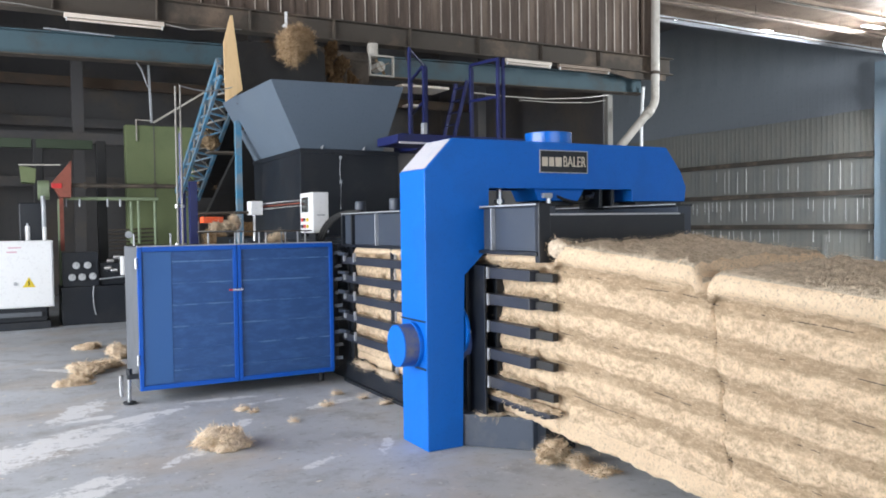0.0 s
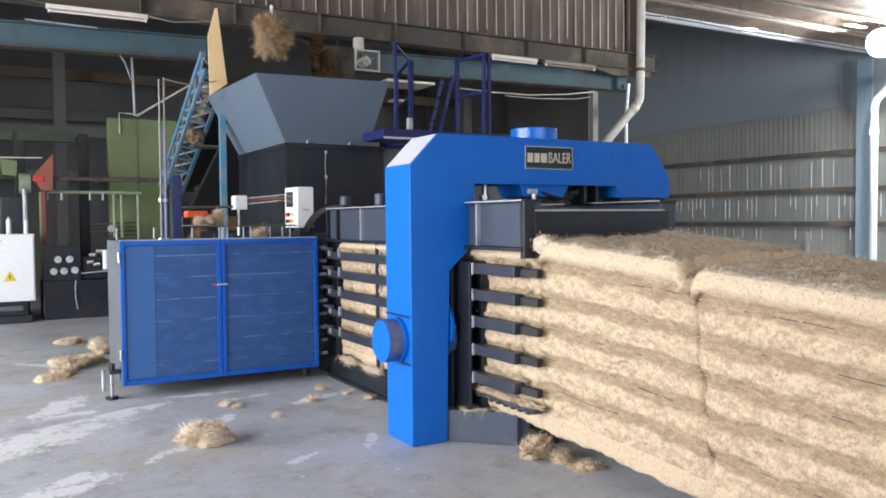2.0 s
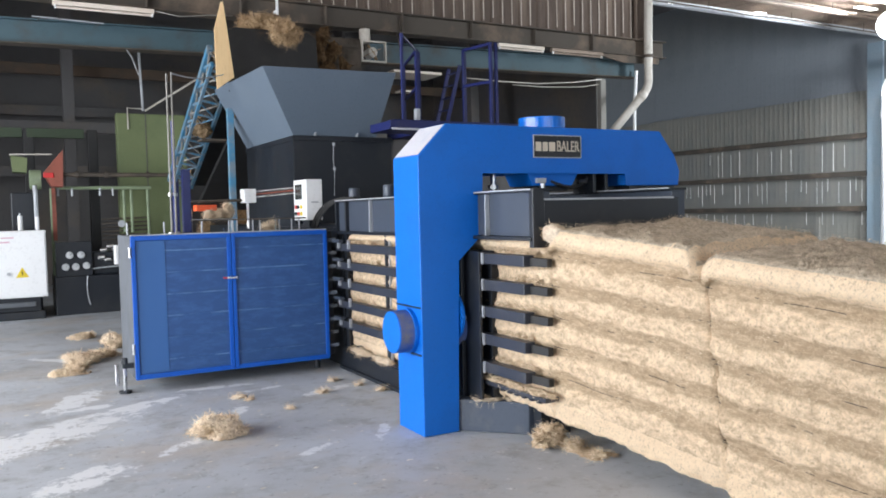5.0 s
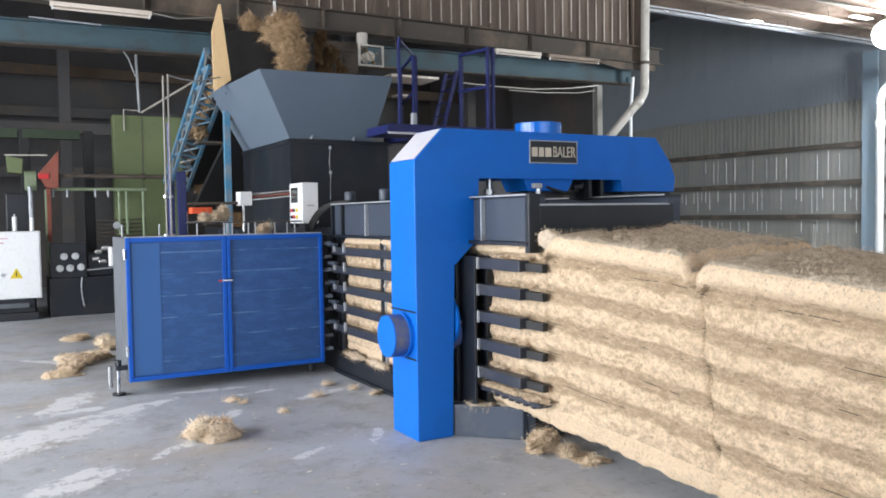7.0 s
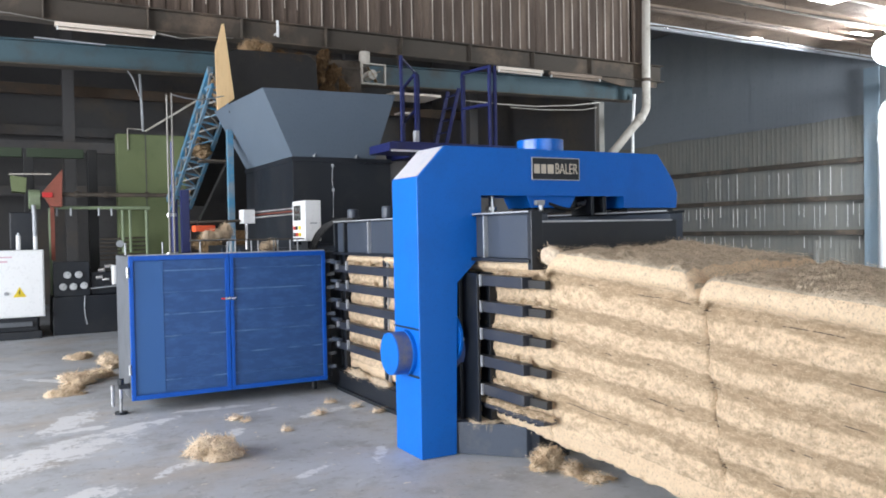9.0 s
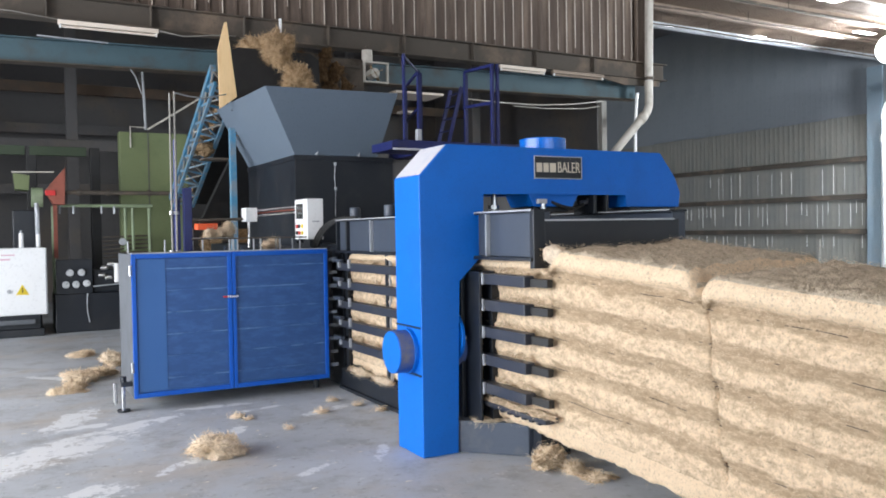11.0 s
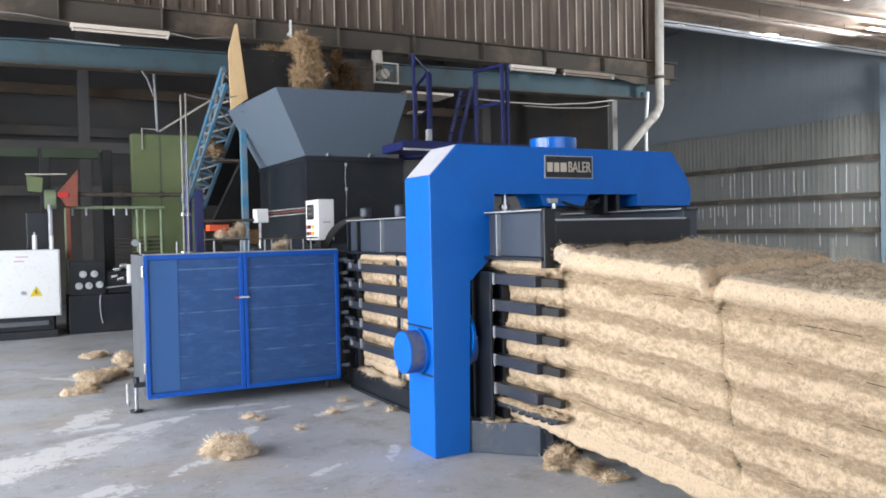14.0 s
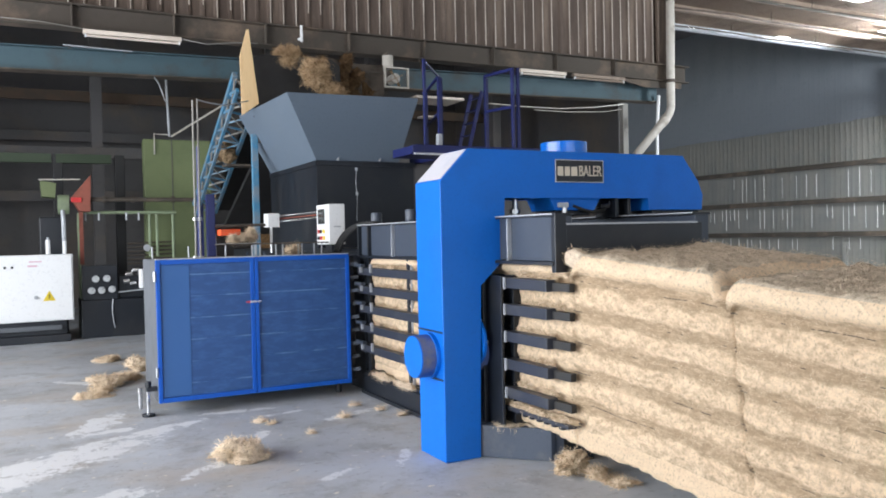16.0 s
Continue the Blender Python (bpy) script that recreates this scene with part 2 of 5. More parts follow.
def concrete():
    m, nt, bsdf = nodes_of("stained_concrete")
    wide, mid, grit = noise_tex(nt, 0.45, 5.0), noise_tex(nt, 2.3, 8.0, None, 0.7), noise_tex(nt, 70, 2.0)
    col = mixed(nt, (0.375, 0.395, 0.425), (0.50, 0.53, 0.57), ramp(nt, wide, 0.4, 0.62))
    col = mixed(nt, col, (0.28, 0.28, 0.28), ramp(nt, mid, 0.50, 0.72))
    col = mixed(nt, col, (0.56, 0.565, 0.565), ramp(nt, noise_tex(nt, 5.1, 9.0, (1, 0.5, 1), 0.75), 0.6, 0.72))
    warm = nt.nodes.new("ShaderNodeMath")
    warm.operation = "MULTIPLY"
    warm.inputs[1].default_value = 0.7
    nt.links.new(ramp(nt, noise_tex(nt, 0.8, 6.0, (1, 1.3, 1), 0.65), 0.5, 0.66), warm.inputs[0])
    col = mixed(nt, col, (0.44, 0.39, 0.335), warm.outputs[0])
    col = mixed(nt, col, (0.22, 0.225, 0.23), ramp(nt, noise_tex(nt, 13, 6.0, None, 0.75), 0.57, 0.70))
    col = mixed(nt, col, (0.62, 0.63, 0.64), ramp(nt, noise_tex(nt, 9, 7.0, (1.4, 0.8, 1), 0.78), 0.60, 0.70))
    tc = nt.nodes.new("ShaderNodeTexCoord")
    # pale washed-out streaks where the floor was limed: centre x, y, heading, half length, half width
    for cx, cy, head, a, b, lo in ((0.05, 6.22, 36, 1.9, 0.52, 0.26), (0.92, 6.92, 24, 0.95, 0.20, 0.28), (0.47, 7.38, 66, 0.85, 0.32, 0.28), (0.55, 7.08, 5, 0.42, 0.14, 0.28),
                                   (0.35, 5.10, 40, 0.70, 0.36, 0.30), (0.42, 9.75, -46, 0.75, 0.16, 0.28), (1.64, 7.27, -6, 0.60, 0.12, 0.26),
                                   (2.40, 6.57, 22, 0.60, 0.14, 0.28), (1.07, 5.58, 40, 0.55, 0.13, 0.30), (1.95, 6.95, 10, 0.5, 0.10, 0.30),
                                   (1.75, 4.95, 30, 0.4, 0.10, 0.34), (2.3, 5.1, 60, 0.45, 0.10, 0.34), (1.6, 6.3, 75, 0.35, 0.14, 0.34)):
        mp = nt.nodes.new("ShaderNodeMapping")
        mp.vector_type = "TEXTURE"
        mp.inputs["Location"].default_value = (cx, cy, 0)
        mp.inputs["Rotation"].default_value = (0, 0, radians(head))
        mp.inputs["Scale"].default_value = (a, b, 1)
        nt.links.new(tc.outputs["Object"], mp.inputs[0])
        g = nt.nodes.new("ShaderNodeTexGradient")
        g.gradient_type = "SPHERICAL"
        nt.links.new(mp.outputs[0], g.inputs[0])
        mul = nt.nodes.new("ShaderNodeMath")
        mul.operation = "MULTIPLY"
        nt.links.new(ramp(nt, g.outputs[1], 0.0, 0.75), mul.inputs[0])
        nt.links.new(ramp(nt, noise_tex(nt, 5.0, 12.0, (1, 1, 1), 0.8), 0.30, 0.68), mul.inputs[1])
        col = mixed(nt, col, (0.70, 0.715, 0.735), ramp(nt, mul.outputs[0], lo + 0.05, lo + 0.15))
    nt.links.new(col, bsdf.inputs["Base Color"])
    rr = nt.nodes.new("ShaderNodeMapRange")
    rr.inputs[3].default_value, rr.inputs[4].default_value = 0.32, 0.75
    nt.links.new(mid, rr.inputs[0])
    nt.links.new(rr.outputs[0], bsdf.inputs["Roughness"])
    bumped(nt, bsdf, grit, 0.25, 0.003)
    return m


CONCRETE = concrete()

# ---- mesh helpers ----
BASES = {}


def thing(name, at, label, category, group="", kind=""):
    ob = new(name)
    ob.location = at
    BASES[ob] = Vector(at)
    return tagged(ob, label, category, group, kind)


def link_mesh(name, me, material, parent, label="", smooth=False):
    me.materials.append(material)
    if smooth:
        for p in me.polygons:
            p.use_smooth = True
    ob = new(name, me)
    if parent is not None:
        ob.parent = parent
        BASES[ob] = BASES[parent]
        me.transform(Matrix.Translation(-BASES[parent]))
    else:
        BASES[ob] = Vector((0, 0, 0))
    return tagged(ob, label)


def part(name, bm, material, parent, label="", smooth=False):
    me = bpy.data.meshes.new(name)
    bmesh.ops.recalc_face_normals(bm, faces=bm.faces)
    bm.to_mesh(me)
    bm.free()
    return link_mesh(name, me, material, parent, label, smooth)


def box(x0, x1, y0, y1, z0, z1, bevel=0.006, bm=None, m=None):
    own = bmesh.new()
    bmesh.ops.create_cube(own, size=1.0)
    own.transform(Matrix.Translation(((x0 + x1) / 2, (y0 + y1) / 2, (z0 + z1) / 2)) @ Matrix.Diagonal((x1 - x0, y1 - y0, z1 - z0, 1)))
    if bevel:
        bmesh.ops.bevel(own, geom=own.edges[:], offset=min(bevel, 0.3 * min(x1 - x0, y1 - y0, z1 - z0)), segments=2, profile=0.6, affect="EDGES")
    if m is not None:
        own.transform(m)
    return join(bm, own)


def join(bm, own):
    if bm is None:
        return own
    me = bpy.data.meshes.new("joined")
    own.to_mesh(me)
    own.free()
    bm.from_mesh(me)
    bpy.data.meshes.remove(me)
    return bm


def rod(a, b, r, seg=12, bm=None, r2=None, bevel=0.0):
    a, b = Vector(a), Vector(b)
    own = bmesh.new()
    bmesh.ops.create_cone(own, cap_ends=True, segments=seg, radius1=r, radius2=r if r2 is None else r2, depth=(b - a).length)
    if bevel:
        rim = [e for e in own.edges if abs(e.verts[0].co.z - e.verts[1].co.z) < 1e-6]
        bmesh.ops.bevel(own, geom=rim, offset=bevel, segments=2, profile=0.6, affect="EDGES")
    own.transform(Matrix.Translation((a + b) / 2) @ (b - a).to_track_quat("Z", "Y").to_matrix().to_4x4())
    return join(bm, own)


def bar(a, b, w, h, bm=None, bevel=0.004):
    """A square bar from a to b, w wide sideways and h high."""
    a, b = Vector(a), Vector(b)
    m = Matrix.Translation((a + b) / 2) @ (b - a).to_track_quat("Y", "Z").to_matrix().to_4x4()
    n = (b - a).length / 2
    return box(-w / 2, w / 2, -n, n, -h / 2, h / 2, bevel, bm, m)


def bent(points, r, seg=10, bm=None):
    """A bent tube along a smooth line through points."""
    pts = [Vector(p) for p in points]
    own = bmesh.new()
    rings = []
    for i, p in enumerate(pts):
        d = (pts[min(i + 1, len(pts) - 1)] - pts[max(i - 1, 0)]).normalized()
        q = d.to_track_quat("Z", "Y").to_matrix()
        rings.append([own.verts.new(p + q @ Vector((r * math.cos(2 * math.pi * k / seg), r * math.sin(2 * math.pi * k / seg), 0))) for k in range(seg)])
    for r0, r1 in zip(rings, rings[1:]):
        for k in range(seg):
            own.faces.new((r0[k], r0[(k + 1) % seg], r1[(k + 1) % seg], r1[k]))
    own.faces.new(rings[0][::-1])
    own.faces.new(rings[-1])
    return join(bm, own)


def arc(p0, p1, p2, n=8):
    return [(1 - t) ** 2 * Vector(p0) + 2 * t * (1 - t) * Vector(p1) + t * t * Vector(p2) for t in (i / n for i in range(n + 1))]


def prism(outline, y0, y1, bevel=0.008, axis="y", bm=None):
    """An outline of (x, z) pushed from y0 to y1; axis x: an outline of (y, z) from x0 to x1."""
    own = bmesh.new()
    put = (lambda u, v, w: (u, w, v)) if axis == "y" else (lambda u, v, w: (w, u, v)) if axis == "x" else (lambda u, v, w: (u, v, w))
    front = [own.verts.new(put(u, v, y0)) for u, v in outline]
    back = [own.verts.new(put(u, v, y1)) for u, v in outline]
    own.faces.new(front)
    own.faces.new(back[::-1])
    k = len(outline)
    for i in range(k):
        own.faces.new((front[i], back[i], back[(i + 1) % k], front[(i + 1) % k]))
    if bevel:
        bmesh.ops.bevel(own, geom=own.edges[:], offset=bevel, segments=2, profile=0.6, affect="EDGES")
    return join(bm, own)


def fibres(name, places, normals, count, length, width, material, parent, seed, lie=0.75, label=""):
    """Loose single fibres standing off a surface: one mesh of thin bent blades."""
    rng = np.random.default_rng(seed)
    pick = rng.integers(0, len(places), count)
    p = places[pick] + rng.normal(0, 0.012, (count, 3))
    nrm = normals[pick]
    d = rng.normal(0, 1, (count, 3))
    d -= nrm * (d * nrm).sum(1, keepdims=True)
    d /= np.linalg.norm(d, axis=1, keepdims=True) + 1e-9
    d2 = d * lie + nrm * rng.uniform(0.05, 1.0 - lie * 0.5, (count, 1))
    side = np.cross(nrm, d)
    ln = length * rng.uniform(0.4, 1.3, (count, 1))
    w = width * rng.uniform(0.6, 1.3, (count, 1))
    mid = p + d2 * ln * 0.5 + nrm * ln * 0.14
    tip = p + d2 * ln + side * ln * rng.normal(0, 0.3, (count, 1)) - np.array([0, 0, 1]) * ln * 0.12
    v = np.stack([p - side * w, p + side * w, mid + side * w, mid - side * w, tip], 1).reshape(-1, 3)
    i = np.arange(count)[:, None] * 5
    faces = (i + np.array([[0, 1, 2, 3]])).tolist() + (i + np.array([[3, 2, 4]])).tolist()
    me = bpy.data.meshes.new(name)
    me.from_pydata(v.tolist(), [], faces)
    me.materials.append(material)
    ob = new(name, me)
    ob.parent = parent
    BASES[ob] = BASES[parent]
    return tagged(ob, label, kind="stuff")


# ---- the shed ----
def floor():
    bm = bmesh.new()
    bmesh.ops.create_grid(bm, x_segments=90, y_segments=90, size=1.0)
    bm.transform(Matrix.Translation((9, 11, 0)) @ Matrix.Diagonal((30, 26, 1, 1)))
    for v in bm.verts:
        v.co.z = 0.006 * noise.noise(v.co * 0.5) - 0.004
    ob = part("floor", bm, CONCRETE, None, smooth=True)
    tagged(ob, "worn grey concrete floor with pale washed-out streaks and dust", "floor", kind="structure")
    bm = bmesh.new()
    bmesh.ops.create_grid(bm, x_segments=2, y_segments=2, size=400)
    bm.transform(Matrix.Translation((0, 0, -0.06)))
    tagged(part("ground", bm, INTERIOR, None), "bare brown earth round the shed", "ground", kind="structure")


def corrugated(width, height, pitch=0.2, depth=0.035):
    """A trapezoid-ribbed sheet in x and z with its ribs upright, 1.5 mm thick."""
    prof = []
    x = 0.0
    while x < width - 1e-6:
        for fx, d in ((0, 0), (0.55, 0), (0.68, 1), (0.87, 1)):
            prof.append((x + fx * pitch, -d * depth))
        x += pitch
    prof.append((width, 0))
    bm = bmesh.new()
    rows = [[bm.verts.new((a, b + o, z)) for a, b in prof] for o in (0, 0.0015) for z in (0, height)]
    for lo, hi in ((rows[0], rows[1]), (rows[3], rows[2])):
        for i in range(len(prof) - 1):
            bm.faces.new((lo[i], lo[i + 1], hi[i + 1], hi[i]))
    me = bpy.data.meshes.new("sheet")
    bm.to_mesh(me)
    bm.free()
    return me


def clad(name, parent_label, origin, turn, length, z0, height, sheet_w, material, kind_name, depth=0.035):
    root = thing(name, origin, parent_label, "wall", kind="structure")
    root.rotation_euler = (0, 0, radians(turn))
    me = corrugated(sheet_w + 0.03, height, 0.2, depth)
    me.materials.append(material)
    rng = random.Random(hash(length) % 1000)
    for i in range(int(length / sheet_w)):
        ob = new(kind_name, me)
        ob.parent = root
        ob.location = (i * sheet_w, rng.uniform(-0.006, 0.006), z0 - origin[2] + rng.uniform(-0.02, 0.02))
        ob.rotation_euler = (0, 0, 0)
        BASES[ob] = Vector((0, 0, 0))
    return root


def shed():
    floor()
    # upper wall of ribbed sheets over the open bay, on its girder
    wall = clad("wall_upper", "brown weathered corrugated sheet wall above the girder", (-8.0, 12.05, 4.76), 0, 19.4, 4.76, 3.2, 1.0, CLADDING, "wall_sheet")
    # pale strips laid on the ribs to paint their highlights
    for i in range(95):
        x = i * 0.2 + 0.155
        if random.random() < 0.85 and x < 19:
            z0 = random.uniform(0, 0.3) if random.random() < 0.4 else 0.0
            b = box(x - 0.007, x + 0.009, -0.048, -0.038, z0, 3.15, 0.002)
            b.transform(Matrix.Translation(BASES[wall]))
            part("rib_highlight", b, CLADDING_EDGE, wall, "pale strip painting the highlight along a rib")
    girder = thing("girder", (1.6, 12.0, 4.49), "sooty riveted steel girder carrying the upper wall", "beam", kind="structure")
    part("web", box(-8, 11.75, 11.97, 12.02, 4.49, 4.78, 0.004), OLDSTEEL, girder)
    part("top_flange", box(-8, 11.75, 11.86, 12.12, 4.78, 4.80, 0.004), OLDSTEEL, girder)
    part("bottom_flange", box(-8, 11.75, 11.86, 12.12, 4.47, 4.49, 0.004), OLDSTEEL, girder)
    for i in range(15):
        x = -7.4 + i * 1.33
        part("stiffener", box(x, x + 0.02, 11.87, 11.97, 4.49, 4.78, 0.003), OLDSTEEL, girder)
    lower = thing("lower_girder", (5.0, 12.9, 4.13), "faded teal steel girder behind the sooty one", "beam", kind="structure")
    part("web", box(-8, 11.35, 12.88, 12.93, 4.14, 4.47, 0.004), TEAL, lower)
    part("bottom_flange", box(-8, 11.35, 12.78, 13.03, 4.12, 4.14, 0.004), OLDSTEEL, lower, "sooty flange")
    part("top_flange", box(-8, 11.35, 12.78, 13.03, 4.47, 4.49, 0.004), TEAL, lower)
    lower.rotation_euler = (0, 0, radians(-5))
    gusset = part("gusset_plate", prism([(10.15, 4.42), (10.7, 4.33), (11.62, 4.36), (11.62, 4.47), (10.15, 4.47)], 11.94, 11.97, 0.004), OLDSTEEL, None)
    tagged(gusset, "sooty plate hung under the girder's end", "plate", kind="structure")
    # end strip of the upper wall
    part_strip = part("corner_strip", box(11.02, 11.42, 11.93, 12.0, 4.8, 7.9, 0.01), CLADDING, None)
    tagged(part_strip, "brown sheet metal corner flashing at the wall's end", "flashing", kind="structure")
    for x in (10.68,):
        col = part("steel_column", box(x, x + 0.13, 12.6, 12.72, 0, 4.12, 0.006), POST, None)
        tagged(col, "dusty grey steel column under the girder", "column", kind="structure")
    # far side wall of ribbed sheets, on rails
    side = clad("wall_side", "grey corrugated side wall with daylight slits between sheets", (24.0, 33.0, 0.0), -90, 32.0, 0.0, 5.0, 1.0, SIDEWALL, "side_sheet", 0.007)
    clad("wall_side_upper", "dark corrugated upper side wall in shade", (24.06, 33.0, 5.0), -90, 32.0, 5.0, 4.5, 1.0, SIDEWALL_DARK, "upper_sheet", 0.0018)
    for z in (1.22, 2.33, 3.52):
        part("wall_rail", box(0.0, 32.0, -0.16, -0.07, z, z + 0.16, 0.005), OLDSTEEL, None).matrix_world = Matrix.Translation((24, 33, 0)) @ pose(0, 0, 0, 0, 0, -90)
    for o in list(scene.objects):
        if o.name.startswith("wall_rail"):
            tagged(o, "dark horizontal steel rail on the side wall", "rail", "rails of the side wall", "structure")
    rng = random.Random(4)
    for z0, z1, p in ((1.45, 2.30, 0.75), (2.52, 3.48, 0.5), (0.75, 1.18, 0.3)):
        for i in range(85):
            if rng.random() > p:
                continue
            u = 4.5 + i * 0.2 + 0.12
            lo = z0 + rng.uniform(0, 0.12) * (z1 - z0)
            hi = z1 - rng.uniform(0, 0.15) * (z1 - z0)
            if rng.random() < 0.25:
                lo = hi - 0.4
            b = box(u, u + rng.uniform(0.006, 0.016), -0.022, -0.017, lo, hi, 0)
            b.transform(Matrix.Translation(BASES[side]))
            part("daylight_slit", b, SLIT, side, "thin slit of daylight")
    pillar = part("wall_pillar", box(23.73, 23.79, 14.95, 15.45, 0, 6.4, 0.01), WASHBLUE, None)
    tagged(pillar, "washed-out blue steel pillar against the side wall", "column", kind="structure")
    stake = thing("pale_stake", (23.66, 17.1, 0), "pale upright stake standing against the side wall", "stake")
    part("stake", box(23.62, 23.70, 17.04, 17.16, 0, 1.05, 0.006), POST, stake)
    # roof over the front bay
    roof = part("ceiling", box(-7.5, 26, -8.5, 14.9, 6.62, 6.70, 0), ROOFING, None)
    tagged(roof, "brown corrugated roof sheets on purlins", "roof", kind="structure")
    for i in range(16):
        y = 14.75 - i * 1.25
        p = thing("purlin", (9, y, 6.5), "brown steel roof purlin", "purlin", "roof purlins", "structure")
        part("web", box(-7, 25.5, y - 0.02, y + 0.02, 6.48, 6.62, 0.003), ROOFING if i else SILVER, p)
        part("flange", box(-7, 25.5, y - 0.06, y + 0.06, 6.46, 6.48, 0.003), ROOFING if i else SILVER, p)
    for i, (y, z, r) in enumerate(((14.3, 6.42, 0.02), (13.1, 6.42, 0.025), (12.0, 6.42, 0.035))):
        c = thing("roof_conduit", (18, y, z), "grimy conduit strung under the roof purlins", "conduit", "roof conduits")
        part("conduit", bent([(11.4 + 1.4 * k, y + 0.05 * math.sin(k * 1.9 + i), z - 0.03 * abs(math.sin(k * 1.3 + i))) for k in range(11)], r, 8), (OLDSTEEL, CLADDING)[i % 2], c, smooth=True)
        for x in (12.5, 15.6, 18.7, 21.8):
            part("hanger", rod((x, y, z - 0.02), (x, y, 6.605), 0.008, 6), OLDSTEEL, c)
    ribs = bmesh.new()
    for i in range(150):
        x = 11.5 + i * 0.1
        box(x, x + 0.03, 4.0, 14.85, 6.60, 6.62, 0, ribs)
    tagged(part("roof_ribs", ribs, ROOFING, None), "ribs of the brown roof sheets", "roof", kind="structure")
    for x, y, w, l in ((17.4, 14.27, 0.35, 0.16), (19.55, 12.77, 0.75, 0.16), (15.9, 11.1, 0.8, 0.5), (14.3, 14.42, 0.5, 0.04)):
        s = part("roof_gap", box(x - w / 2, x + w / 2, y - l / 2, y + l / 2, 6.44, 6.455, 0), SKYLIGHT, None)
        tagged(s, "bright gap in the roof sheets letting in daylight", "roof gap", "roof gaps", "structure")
    # closing walls and the dark old hall behind the girder
    for name, dims, mat_, lab in (
            ("wall_north", (-9, 25, 33, 33.2, 0, 9.5), SIDEWALL_DARK, "dark end wall of the shed"),
            ("wall_hall", (-9, 11.6, 21.0, 21.2, 0, 8), INTERIOR, "sooty brown back wall of the old hall"),
            ("wall_hall_side", (11.4, 11.6, 13.6, 21.0, 0, 8), INTERIOR, "sooty partition of the old hall"),
            ("wall_west", (-9.2, -9, 12.0, 21.2, 0, 8), INTERIOR, "sooty west wall of the old hall"),
            ("wall_west_front", (-7.2, -7.0, 11.6, 12.0, 0, 6.6), INTERIOR, "dark wall beside the open side door"),
            ("wall_west_rear", (-7.2, -7.0, -8.5, -0.7, 0, 5.2), INTERIOR, "dark wall behind the open side door"),
            ("wall_west_lintel", (-7.2, -7.0, -8.5, 11.6, 5.2, 6.6), INTERIOR, "dark lintel over the open side door"),
            ("wall_south_lintel", (-7, 26, -8.5, -8.3, 5.0, 6.6), INTERIOR, "dark lintel over the open rear door"),
            # unseen pier, added between the rear door lamp and the right wall's fill
            ("wall_south_pier", (8, 11.5, -8.5, -8.3, 0, 5.0), INTERIOR, "unseen dark pier added in the south wall beside the rear door"),
            ("ceiling_hall", (-9, 11.6, 12.1, 21.2, 7.9, 8.0), INTERIOR, "sooty ceiling of the old hall"),
            ("ceiling_far", (11.4, 25, 14.9, 33.2, 9.4, 9.5), INTERIOR, "dark roof of the far bay"),
            ("wall_gap", (11.6, 25, 14.9, 15.0, 6.72, 9.4), INTERIOR, "dark strip between the two roofs")):
        b = box(*dims, 0)
        tagged(part(name, b, mat_, None), lab, "ceiling" if "ceiling" in name else "wall", kind="structure")


def downpipes():
    p = thing("downpipe", (11.15, 11.75, 3.0), "cream plastic downpipe bent under the girder", "pipe")
    line = [(11.21, 11.75, 7.8), (11.15, 11.75, 4.2)] + arc((11.15, 11.75, 4.0), (11.16, 11.75, 3.84), (10.98, 11.75, 3.68)) + [(10.25, 11.75, 2.98)]
    part("pipe", bent(line, 0.08, 14), CREAM, p, smooth=True)
    for z, dx in ((4.42, 0.0), (6.0, 0.03)):
        part("clip", rod((11.15 + dx, 11.75, z), (11.15 + dx, 11.75, z + 0.06), 0.095, 14), OLDSTEEL, p)
    part("socket", rod((11.03, 11.75, 3.73), (10.91, 11.75, 3.61), 0.093, 14), CREAM, p, smooth=True)
    part("lower_pipe", bent([(11.19, 12.2, 2.6), (11.2, 12.2, 3.6), (11.26, 12.2, 4.25)], 0.033, 10), WHITE, p, "thin white conduit")
    q = thing("tall_white_pipe", (22.35, 14.0, 0), "white plastic pipe with a bend at its top", "pipe")
    part("pipe", bent([(22.35, 14.0, 0), (22.35, 14.0, 4.5)] + arc((22.35, 14, 4.55), (22.35, 14, 4.9), (22.65, 14, 5.05)) + [(23.5, 14, 5.7)], 0.11, 14), WHITE, q, smooth=True)
    part("joint", rod((22.35, 14, 3.9), (22.35, 14, 4.1), 0.13, 14), WHITE, q)
    f = thing("floodlight", (20.05, 12.42, 6.2), "glaring white floodlight hung under the roof", "lamp")
    part("housing", rod((20.05, 12.42, 6.0), (20.2, 12.62, 6.05), 0.30, 20, bevel=0.03), OLDSTEEL, f)
    part("lens", rod((19.99, 12.34, 5.98), (20.05, 12.42, 6.0), 0.36, 20, bevel=0.02), LAMP, f, "glowing round lens")
    part("hanger", rod((20.2, 12.6, 6.0), (20.2, 12.6, 6.62), 0.02), OLDSTEEL, f)


